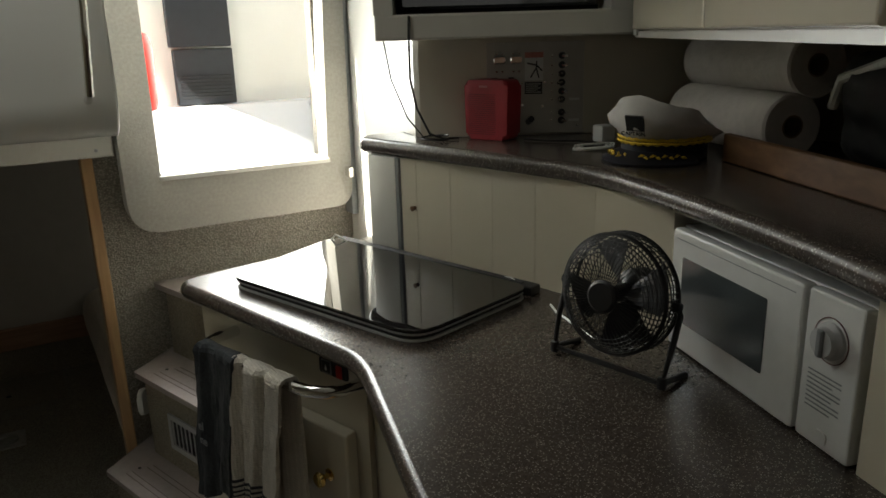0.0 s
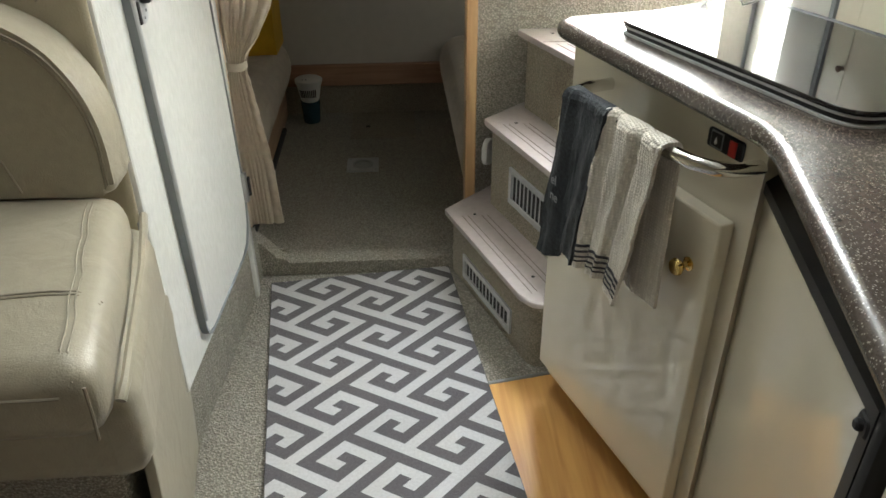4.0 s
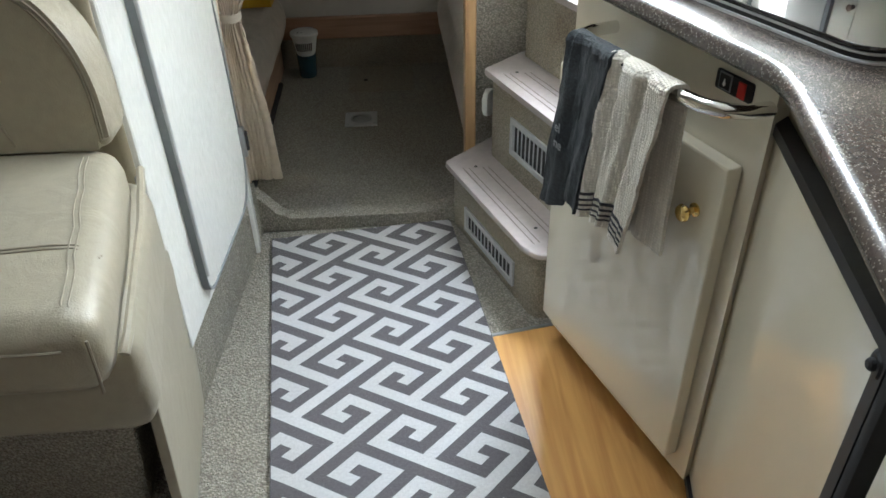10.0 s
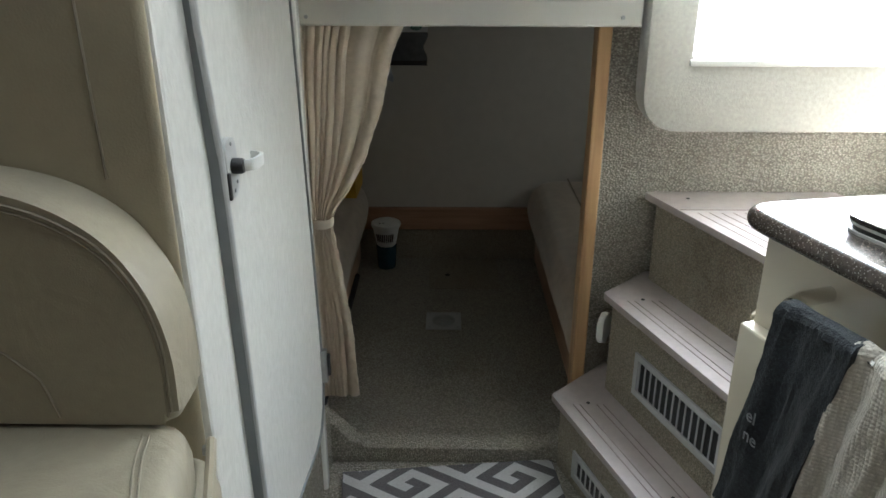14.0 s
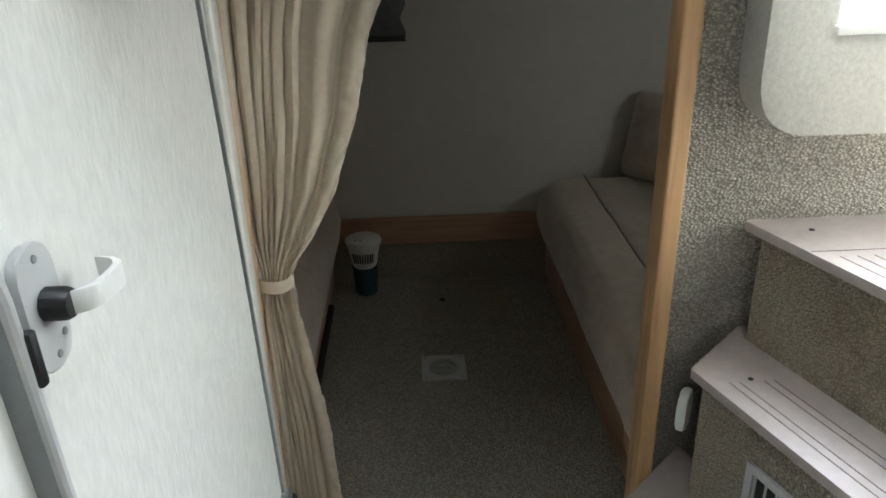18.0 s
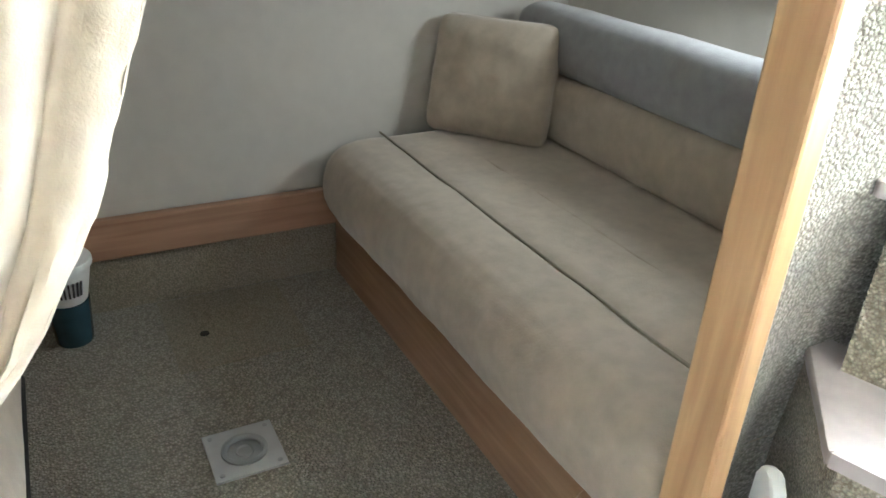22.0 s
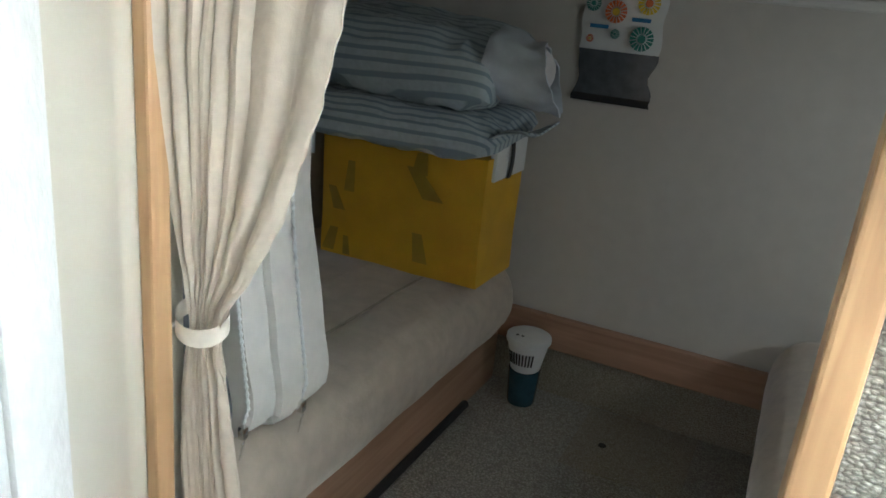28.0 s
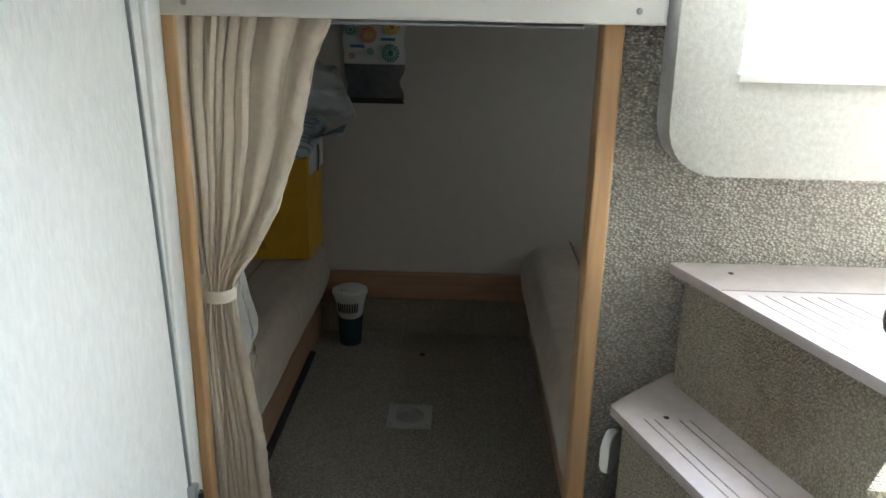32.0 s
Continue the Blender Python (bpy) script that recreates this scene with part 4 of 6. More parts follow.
def towel(name, s0, s1, z_front, z_back, material, label, seed, folds, lean=0.0):
    th = thing(name, tuple(on_a((s0 + s1) / 2, BAR + 0.008, 0.055)), label, "towel")
    w = s1 - s0

    def f(u, v):
        # v 0: bottom of the back, 1: bottom of the front
        lb, lf = BAR + 0.013 - z_back, BAR + 0.013 - z_front + 0.008 * math.sin(u * 5 + seed) + 0.02 * (u < 0.5) * (seed == 1)
        top = 0.016 * math.pi
        d = v * (lb + top + lf)
        if d < lb:
            z, out = BAR - (lb - d), 0.055 - 0.016
            amt = (lb - d) / lb
        elif d < lb + top:
            a = (d - lb) / 0.016
            z, out = BAR + 0.016 * math.sin(a), 0.055 - 0.016 * math.cos(a)
            amt = 0
        else:
            amt = (d - lb - top) / lf
            z, out = BAR - (d - lb - top), 0.055 + 0.014
        front = 1 if out > 0.055 else -0.3
        ph = 2 * math.pi * (folds * u + 0.45 * noise.noise(Vector((u * 1.7, z * 2.5, seed * 3.1)))) + seed
        wave = (math.sin(ph) + 0.35 * math.sin(2.1 * ph + 1)) * (0.006 + 0.005 * amt) * (0.55 + 0.9 * abs(noise.noise(Vector((u * 2.3, z * 1.2, seed + 7)))))
        wrinkle = 0.006 * noise.noise(Vector((u * 4, z * 11, seed))) + 0.0022 * noise.noise(Vector((u * 19, z * 45, seed)))
        width = w * (1 - 0.12 * amt * (1 if front > 0 else 0)) if seed == 2 else w
        s = s0 + u * width + lean * amt * (1 if front > 0 else 0)
        return on_a(s, z, out + max(-0.012, front * (wave + wrinkle) + 0.006 * (front > 0)))

    bm = sheet(f, 40, 70, -0.006)
    part("cloth", bm, material, th)
    return th, f


t1, f1t = towel("dark_towel", -0.256, -0.140, 0.512, 0.55, TOWEL_DARK, "charcoal terry towel hung over the towel bar", 1, 1.3, -0.050)
for word, s, z in (("el", -0.268, 0.628), ("ne", -0.268, 0.598)):
    letters(word, 0.026, on_a(s, z, 0.083), A_R, UP, EMBROIDERY, t1, "embroidery")
t2, f2 = towel("cream_towel", -0.148, -0.002, 0.522, 0.535, TOWEL_LIGHT, "cream waffle towel with dark stripes hung over the bar", 2, 2.1, -0.036)
for v0, v1 in ((0.915, 0.924), (0.936, 0.943), (0.955, 0.961), (0.971, 0.976)):
    part("stripe", sheet(lambda u, v, a=v0, b=v1: f2(u, a + (b - a) * v) + A_N * 0.0006, 40, 2, 0.0012), TOWEL_BAND, t2, "dark woven stripe")

# fridge
fr = thing("fridge", tuple(on_b(0.2, 0.085, -0.02)), "built-in fridge with a cream door in a black frame", "refrigerator")
fo = [(0.0, 0.0), (0.470, 0.0), (0.470, 0.720), (0.0, 0.720)]
fi = [(0.014, 0.016), (0.452, 0.016), (0.452, 0.704), (0.014, 0.704)]
ring = frame_ring(fo, fi, 0.0, 0.022, "xy")
m_b = Matrix((B_R, UP, B_R.cross(UP))).transposed().to_4x4()
m_b.translation = on_b(0.0, 0.043, -0.028)
ring.transform(m_b)
part("frame", ring, BLACK, fr, "black plastic frame")
part("door", plate(on_b(0.018, 0.061, -0.028), B_R, UP, [(0, 0), (0.430, 0), (0.430, 0.684), (0, 0.684)], 0.016, 0.002, 1), CREAM, fr, "glossy cream door panel")
grip = part("grip", plate(on_b(0.472, 0.048, -0.030), B_R, UP, [(0, 0), (0.019, 0), (0.019, 0.722), (0, 0.722)], 0.026, 0.006, 2), BLACK_MATT, fr, "black door grip")
part("grip_catch", plate(on_b(0.493, 0.40, -0.02), B_R, UP, rounded([(0, 0), (0.010, 0.004), (0.010, 0.05), (0, 0.056)], 0.003, 2), 0.012, 0.002, 1), BLACK_MATT, grip)
part("side_strip", plate(on_b(-0.024, 0.045, -0.03), B_R, UP, [(0, 0), (0.016, 0), (0.016, 0.74), (0, 0.74)], 0.014), SATIN, fr, "satin metal strip")
part("side_gasket", plate(on_b(-0.008, 0.045, -0.03), B_R, UP, [(0, 0), (0.008, 0), (0.008, 0.74), (0, 0.74)], 0.010), BLACK, fr)
for z in (0.722, 0.045):
    hinge_block = part("hinge_block", plate(on_b(0.442, z, -0.014), B_R, UP, rounded([(0, 0), (0.026, 0), (0.026, 0.024), (0, 0.024)], 0.009, 3), 0.010, 0.003, 1), BLACK, fr, "black hinge block")
    part("hinge_pin", lathe([(0.006, 0), (0.006, 0.004), (0.004, 0.006), (0, 0.006)], on_b(0.455, z + 0.012, -0.004), B_N, 12), BLACK_MATT, hinge_block)
dr2 = thing("side_cabinet", tuple(on_b(0.75, 0.1, -0.02)), "cream gloss galley side cabinet with a brass knob", "cabinet")
part("front", plate(on_b(0.512, 0.06, -0.03), B_R, UP, [(0, 0), (0.50, 0), (0.50, 0.735), (0, 0.735)], 0.022, 0.003, 2), CREAM, dr2)
part("knob", lathe(knob_profile, on_b(0.724, 0.668, -0.018), B_N, 20), BRASS, dr2, "round brass knob")

# worktop
ctop = [(0.282, 1.560), (0.438, 1.030), (0.434, 0.975), (0.337, 0.60), (0.05, -0.5), (0.9, -0.5), (0.9, 1.66), (0.66, 1.635)]
wt = slab(rounded(ctop, [0.06, 0.10, 0.10, 0.2, 0, 0, 0, 0], 10), TOP - 0.031, TOP, 0.0150, 6)
structure("worktop", wt, COUNTER, "speckled brown-grey solid worktop with a rounded edge")

# cooktop
ck = [(0.378, 1.452), (0.652, 1.606), (0.812, 1.075), (0.537, 0.992)]
hob = thing("cooktop", (0.594, 1.281, TOP), "black glass cooktop with a raised lid and pale rim", "cooktop")


def shrunk(k):
    return rounded([(x + (0.594 - x) * k, y + (1.281 - y) * k) for x, y in ck], [0.03, 0.02, 0.03, 0.05], 7)


part("base_rim", prism(shrunk(0.004), TOP, TOP + 0.004, 0.001, 2), SATIN, hob, "pale metal rim")
part("skirt", prism(shrunk(0.022), TOP + 0.004, TOP + 0.0105), BLACK, hob, "black skirt under the lid")
part("lid_trim", prism(shrunk(0.006), TOP + 0.0105, TOP + 0.0145, 0.001, 2), SATIN, hob, "pale metal trim")
part("glass_lid", prism(shrunk(0.0), TOP + 0.0147, TOP + 0.0215, 0.0015, 2), BLACK_GLASS, hob, "black glass lid")
hv = (Vector((0.812, 1.075)) - Vector((0.652, 1.606)))
hd = Vector((0.106, 0.0425)).normalized()
p0 = Vector((0.652, 1.606))
strip = [p0 + hd * 0.004, p0 + hd * 0.034, p0 + hv + hd * 0.034, p0 + hv + hd * 0.004]
part("hinge_strip", prism([tuple(p) for p in strip], TOP, TOP + 0.017, 0.003, 2), BLACK, hob, "black hinge strip behind the lid")
slot = [p0 + hv * 0.28 + hd * 0.012, p0 + hv * 0.28 + hd * 0.024, p0 + hv * 0.95 + hd * 0.024, p0 + hv * 0.95 + hd * 0.012]
part("vent_slot", prism([tuple(p) for p in slot], TOP + 0.017, TOP + 0.0185), BLACK_MATT, hob)

# backsplash, upper counter, microwave
bs = [(0.750, 1.50), (0.762, 1.44), (0.834, 1.24), (0.872, 1.05), (0.868, 0.802), (0.93, 0.80), (0.93, 1.50)]
structure("backsplash", prism(bs, TOP, 1.078), CREAM, "glossy cream panels behind the worktop")
for a, b, t in (((0.762, 1.44), (0.834, 1.24), 0.12), ((0.762, 1.44), (0.834, 1.24), 0.55), ((0.834, 1.24), (0.872, 1.05), 0.05), ((0.834, 1.24), (0.872, 1.05), 0.62), ((0.872, 1.05), (0.868, 0.802), 0.30)):
    q = Vector(a).lerp(Vector(b), t)
    structure("panel_seam", tube([(q.x - 0.0006, q.y, TOP + 0.002), (q.x - 0.0006, q.y, 1.076)], 0.0004, 6), CREAM, "raised seam between the cream panels")
structure("backsplash_post", prism([(0.728, 1.56), (0.730, 1.51), (0.748, 1.47), (0.83, 1.49), (0.85, 1.58)], TOP, 1.078, 0.004, 2), OFFWHITE, "offwhite post under the upper counter")
structure("backsplash_gap", prism([(0.7485, 1.471), (0.7520, 1.462), (0.79, 1.46), (0.79, 1.48)], TOP + 0.001, 1.077), GREY_TRIM, "dark gap strip beside the post")
structure("backsplash_end", prism([(0.766, 0.440), (0.655, 0.04), (0.79, 0.0), (0.88, 0.40)], TOP, 1.078), CREAM, "glossy cream panel beside the microwave")
uc = [(0.715, 1.585), (0.745, 1.46), (0.808, 1.225), (0.868, 0.975), (0.822, 0.758), (0.755, 0.527), (0.697, 0.384), (0.59, 0.0), (1.39, 0.0), (1.39, 1.15), (1.15, 1.30), (0.834, 1.49), (0.85, 1.61), (0.75, 1.625)]
structure("upper_counter", slab(rounded(uc, [0.035, 0.1, 0.1, 0.08, 0.1, 0.1, 0.1, 0, 0, 0, 0, 0, 0.01, 0.03], 6), 1.079, 1.112, 0.0155, 6), COUNTER, "speckled raised counter with a rounded edge")
cat_p = thing("cupboard_latch", (0.765, 1.422, 0.975), "small brown cupboard latch on the cream panel", "latch")
part("pin", lathe([(0.004, 0), (0.004, 0.008), (0.006, 0.010), (0, 0.013)], (0.7685, 1.422, 0.975), (-0.93, -0.36, 0), 10), DARK_OAK, cat_p)

M_R = Vector((-0.277, -0.961, 0)).normalized()
M_N = M_R.cross(UP)
M_O = Vector((0.869, 0.797, TOP + 0.001))


def on_m(s, z, out=0.0):
    return M_O + M_R * s + M_N * out + UP * (z * 1.035)


mw = thing("microwave", tuple(on_m(0.17, 0, -0.12)), "white compact microwave oven with a dial under the upper counter", "microwave")
part("body", plate(on_m(0.0, 0.0, -0.28), M_R, UP, [(0, 0), (0.362, 0), (0.362, 0.181), (0, 0.181)], 0.268, 0.004, 2), WHITE_PLASTIC, mw)
mdoor = part("door", plate(on_m(0.0, 0.001, -0.012), M_R, UP, rounded([(0, 0), (0.276, 0), (0.276, 0.179), (0, 0.179)], 0.008, 3), 0.018, 0.004, 2), WHITE_PLASTIC, mw, "white door with a dark window")
part("window", plate(on_m(0.03, 0.043, 0.0055), M_R, UP, rounded([(0, 0), (0.186, 0), (0.186, 0.098), (0, 0.098)], 0.003, 2), 0.0012), MESH_GLASS, mdoor, "dark meshed window")
part("door_line", plate(on_m(0.012, 0.160, 0.0058), M_R, UP, [(0, 0), (0.25, 0), (0.25, 0.0012), (0, 0.0012)], 0.0004), GREY_TRIM, mdoor)
mpan = part("control_panel", plate(on_m(0.28, 0.001, -0.012), M_R, UP, rounded([(0, 0), (0.082, 0), (0.082, 0.179), (0, 0.179)], 0.005, 3), 0.016, 0.003, 2), WHITE_PLASTIC, mw, "white control panel")
dial = part("dial", lathe([(0.021, 0), (0.021, 0.004), (0.017, 0.008), (0.016, 0.014), (0, 0.015)], on_m(0.320, 0.126, 0.004), M_N, 24), SATIN, mpan, "round timer dial")
part("dial_grip", plate(on_m(0.316, 0.110, 0.012), M_R, UP, rounded([(0, 0), (0.009, 0), (0.009, 0.032), (0, 0.032)], 0.003, 2), 0.010, 0.002, 1), GREY_TRIM, dial)
part("dial_ring", tube([on_m(0.320 + 0.025 * math.cos(a), 0.126 + 0.025 * math.sin(a), 0.0045) for a in [k * math.pi / 14 for k in range(-9, 20)]], 0.0006, 4), RED_HOLE, mpan, "red printed ring")
for k in range(9):
    w = 0.05 - 0.012 * (k % 3 == 2)
    part("print_line", plate(on_m(0.292, 0.084 - k * 0.0052, 0.004), M_R, UP, [(0, 0), (w, 0), (w, 0.0016), (0, 0.0016)], 0.0004), GREY_TRIM, mpan)
part("open_button", plate(on_m(0.314, 0.008, 0.004), M_R, UP, rounded([(0, 0), (0.016, 0), (0.016, 0.016), (0, 0.016)], 0.006, 3), 0.002), WHITE_PLASTIC, mpan)

# corner with the control panel, television locker, upper lockers
D_R, D_N = Vector((0.866, -0.5, 0)), Vector((-0.5, -0.866, 0))


def on_d(p, d, s, z, out=0.0):
    """p: distance of the diagonal plane; s along it from its middle."""
    return D_N * (-d + out) + D_R * s + UP * z


wl = [tuple(on_d(0, 1.695, -0.03, 0).xy), tuple(on_d(0, 1.695, 0.75, 0).xy), tuple(on_d(0, 1.78, 0.75, 0).xy), tuple(on_d(0, 1.78, -0.02, 0).xy)]
structure("wall_panel_alcove", prism(wl, 1.112, 1.94), CREAM_WALL, "cream wall behind the control panel")
cp = thing("control_panel", tuple(on_d(0, 1.69, 0.2, 1.13)), "grey electrical switch panel with breakers, toggles and a warning label", "switch panel")
S0 = 0.113
part("plate", plate(on_d(0, 1.694, S0, 1.115), D_R, UP, [(0, 0), (0.205, 0), (0.205, 0.19), (0, 0.19)], 0.004, 0.001, 1), PANEL_GREY, cp)
for gx in (0.022, 0.057):
    part("toggle_pair", plate(on_d(0, 1.690, S0 + gx - 0.008, 1.262), D_R, UP, rounded([(0, 0), (0.026, 0), (0.026, 0.016), (0, 0.016)], 0.006, 3), 0.008, 0.002, 1), CHROME, cp)
    for dx in (0.0, 0.012):
        for zz in (1.283, 1.247):
            part("pilot_light", lathe([(0.0028, 0), (0.0028, 0.004), (0, 0.006)], on_d(0, 1.69, S0 + gx + dx - 0.001, zz), D_N, 8), CHROME, cp)
    part("fuse", plate(on_d(0, 1.690, S0 + gx - 0.012, 1.222), D_R, UP, [(0, 0), (0.012, 0), (0.012, 0.012), (0, 0.012)], 0.006), BLACK, cp)
for k, zz in enumerate((1.276, 1.257, 1.239, 1.221, 1.203, 1.186, 1.159, 1.142)):
    part("breaker", lathe([(0.0075, 0), (0.0075, 0.006), (0.005, 0.01), (0, 0.011)], on_d(0, 1.69, S0 + 0.158, zz), D_N, 12), BLACK, cp, "round black breaker")
    part("breaker_toggle", tube([on_d(0, 1.69, S0 + 0.158, zz, 0.010), on_d(0, 1.69, S0 + (0.147 if k in (2, 3, 5) else 0.168), zz - 0.001, 0.016)], 0.003, 6), CHROME, cp)
    part("pilot_light", lathe([(0.0024, 0), (0.0024, 0.003), (0, 0.005)], on_d(0, 1.69, S0 + 0.137, zz), D_N, 8), CHROME, cp)
    if k in (5, 7):
        part("tag", plate(on_d(0, 1.690, S0 + 0.174, zz - 0.003), D_R, UP, [(0, 0), (0.022, 0), (0.022, 0.005), (0, 0.005)], 0.0006), WHITE_PLASTIC, cp)
part("warning_label", plate(on_d(0, 1.690, S0 + 0.080, 1.226), D_R, UP, [(0, 0), (0.039, 0), (0.039, 0.058), (0, 0.058)], 0.0008), WHITE_PLASTIC, cp, "white warning label with a red head")
part("warning_head", plate(on_d(0, 1.6892, S0 + 0.080, 1.273), D_R, UP, [(0, 0), (0.039, 0), (0.039, 0.011), (0, 0.011)], 0.0006), mat("faded_red_print", (0.55, 0.20, 0.16), 0.5), cp)
for a, b in (((0.092, 1.232), (0.104, 1.252)), ((0.104, 1.252), (0.110, 1.232)), ((0.085, 1.262), (0.104, 1.258)), ((0.104, 1.258), (0.117, 1.246)), ((0.104, 1.25), (0.105, 1.266))):
    part("warning_figure_stroke", tube([on_d(0, 1.689, S0 + a[0], a[1]), on_d(0, 1.689, S0 + b[0], b[1])], 0.0016, 5), BLACK, cp)
part("notice", plate(on_d(0, 1.690, S0 + 0.080, 1.198), D_R, UP, [(0, 0), (0.037, 0), (0.037, 0.025), (0, 0.025)], 0.0008), BLACK, cp, "black notice with small white lines")
for k in range(5):
    part("notice_line", plate(on_d(0, 1.6892, S0 + 0.0825, 1.2015 + k * 0.0042), D_R, UP, [(0, 0), (0.031 - 0.006 * (k % 2), 0), (0.031 - 0.006 * (k % 2), 0.0012), (0, 0.0012)], 0.0005), WHITE_PLASTIC, cp)
part("master_switch", tube([on_d(0, 1.69, S0 + 0.088, 1.140, 0.0), on_d(0, 1.69, S0 + 0.092, 1.148, 0.022)], 0.007, 10), BLACK, cp)
for sx, zz in ((0.074, 1.222), (0.122, 1.222), (0.118, 1.172), (0.075, 1.175), (0.192, 1.13)):
    part("screw", lathe([(0.003, 0), (0.0025, 0.002), (0, 0.0025)], on_d(0, 1.69, S0 + sx, zz), D_N, 8), CHROME, cp)

tv = thing("television_locker", tuple(on_d(0, 1.55, 0.1, 1.31)), "offwhite locker with a dark recessed television", "television cabinet")
part("bottom_rail", plate(on_d(0, 1.685, -0.106, 1.316), D_R, UP, rounded([(0, 0), (0.492, 0), (0.492, 0.047), (0, 0.047)], 0.004, 2), 0.155, 0.006, 2), OFFWHITE, tv)
part("side", plate(on_d(0, 1.685, -0.106, 1.361), D_R, UP, [(0, 0), (0.036, 0), (0.036, 0.58), (0, 0.58)], 0.155), OFFWHITE, tv)
part("side", plate(on_d(0, 1.685, 0.336, 1.361), D_R, UP, [(0, 0), (0.05, 0), (0.05, 0.58), (0, 0.58)], 0.155), OFFWHITE, tv)
part("recess_back", plate(on_d(0, 1.685, -0.071, 1.361), D_R, UP, [(0, 0), (0.408, 0), (0.408, 0.58), (0, 0.58)], 0.03), BLACK_MATT, tv)
part("screen", plate(on_d(0, 1.64, -0.060, 1.372), D_R, UP, rounded([(0, 0), (0.385, 0), (0.385, 0.28), (0, 0.26)], 0.01, 3), 0.05, 0.006, 2), SCREEN, tv, "dark television screen")
F_R = Vector((-0.53, -0.848, 0))
F_N = F_R.cross(UP)
F_O = Vector((1.085, 1.11, 1.31))
ul = thing("upper_locker", (0.95, 0.55, 1.31), "glossy cream overhead locker above the counter", "cabinet")
ulb = [tuple(F_O.xy), tuple((F_O + F_R * 1.25).xy), (1.39, 0.0), (1.39, 0.98)]
part("body", prism(ulb, 1.318, 1.94), CREAM_WALL, ul)
part("bottom_strip", plate(F_O + UP * 0.0 - F_N * 0.004, F_R, UP, [(0, 0), (1.2, 0), (1.2, 0.012), (0, 0.012)], 0.012), OFFWHITE, ul)
part("post", plate(F_O + UP * 0.004, F_R, UP, [(0, 0), (0.022, 0), (0.022, 0.6), (0, 0.6)], 0.012), OFFWHITE, ul)
part("door", plate(F_O + UP * 0.014 + F_R * 0.025, F_R, UP, [(0, 0), (0.42, 0), (0.42, 0.55), (0, 0.55)], 0.02, 0.003, 2), CREAM, ul, "glossy cream door")
part("door", plate(F_O + UP * 0.014 + F_R * 0.448, F_R, UP, [(0, 0), (0.42, 0), (0.42, 0.55), (0, 0.55)], 0.02, 0.003, 2), CREAM, ul, "glossy cream door")

# ---- aft cabin ----


def bench(name, front, back, y0, y1, side, label):
    """A low bench: board front, thick rolled cushion with a seam, and a backrest. side: +1 to starboard, -1 to port."""
    b = thing(name, ((front + back) / 2, (y0 + y1) / 2, 0), label, "bench", "cabin benches")
    bx = front + side * 0.045
    part("board", cuboid(min(bx, bx + side * 0.02), max(bx, bx + side * 0.02), y0, y1, 0.0, 0.175, 0.003), OAK_Y, b, "oak front board")
    part("plinth", cuboid(min(bx + side * 0.02, back), max(bx + side * 0.02, back), y0, y1, 0.0, 0.165), STEP_CARPET, b)
    prof = [(0.045, 0.165), (0.026, 0.172), (0.012, 0.19), (0.003, 0.215), (0.0, 0.245), (0.004, 0.276), (0.014, 0.303), (0.031, 0.324), (0.054, 0.337), (0.085, 0.344), (0.12, 0.346), (0.155, 0.344), (0.160, 0.339), (0.165, 0.344), (0.3, 0.350)]
    back_off = abs(back - front)

    def f(u, v):
        k = u * (len(prof) - 1)
        i = min(int(k), len(prof) - 2)
        a, c = Vector(prof[i]), Vector(prof[i + 1])
        p = a.lerp(c, k - i)
        y = y0 + (y1 - y0) * v
        n = noise.noise(Vector((p.x * 4, y * 6, 3.1))) * 0.006 + noise.noise(Vector((p.x * 14, y * 17, 1.1))) * 0.002
        end = max(0.0, 1 - (y1 - y) / 0.05, 1 - (y - y0) / 0.05)
        return Vector((front + side * (p.x + end * end * 0.02 + n * 0.5), y, p.y - end * end * 0.02 + n))

    bm = sheet(f, 54, 44)
    top = part("cushion", bm, SUEDE, b, "beige suede cushion", 85)
    xs = sorted((front + side * 0.3, back))
    part("cushion_rear", cuboid(xs[0], xs[1], y0, y1, 0.165, 0.349, 0.004), SUEDE, b)
    part("seam", tube([(front + side * 0.160, y0 + (y1 - y0) * k / 20, 0.3445 + noise.noise(Vector((0.64, (y0 + (y1 - y0) * k / 20) * 6, 3.1))) * 0.006) for k in range(21)], 0.0026, 6), THREAD, top)
    return b


sb = bench("starboard_bench", 0.198, 0.76, 2.258, 3.40, 1, "low beige suede bench with oak front board in the cabin")
bk = cushion(0.70, 0.80, 2.30, 3.35, 0.345, 0.50, 0.03, 0.006, 0.003, 5)
part("backrest", bk, SUEDE, sb, "beige backrest")
bl = cushion(0.70, 0.82, 2.30, 3.40, 0.497, 0.64, 0.045, 0.006, 0.003, 8)
part("bolster", bl, SUEDE_GREY, sb, "blue-grey bolster on the backrest")
part("finger_pull", frame_ring([(2.395 + 0.035 * math.cos(a), 0.112 + 0.055 * math.sin(a)) for a in [k * math.pi / 10 for k in range(20)]], [(2.395 + 0.028 * math.cos(a), 0.112 + 0.047 * math.sin(a)) for a in [k * math.pi / 10 for k in range(20)]], 0.2435, 0.2390, "yz"), OAK_Y, sb, "rounded oak finger pull")
pb = bench("port_bench", -0.425, -1.0, 2.26, 3.40, -1, "low beige suede bench in the cabin carrying boxes and pillows")
part("backrest", cushion(-1.03, -0.965, 2.26, 3.39, 0.345, 0.66, 0.03, 0.006, 0.003, 11), SUEDE, pb, "beige backrest")
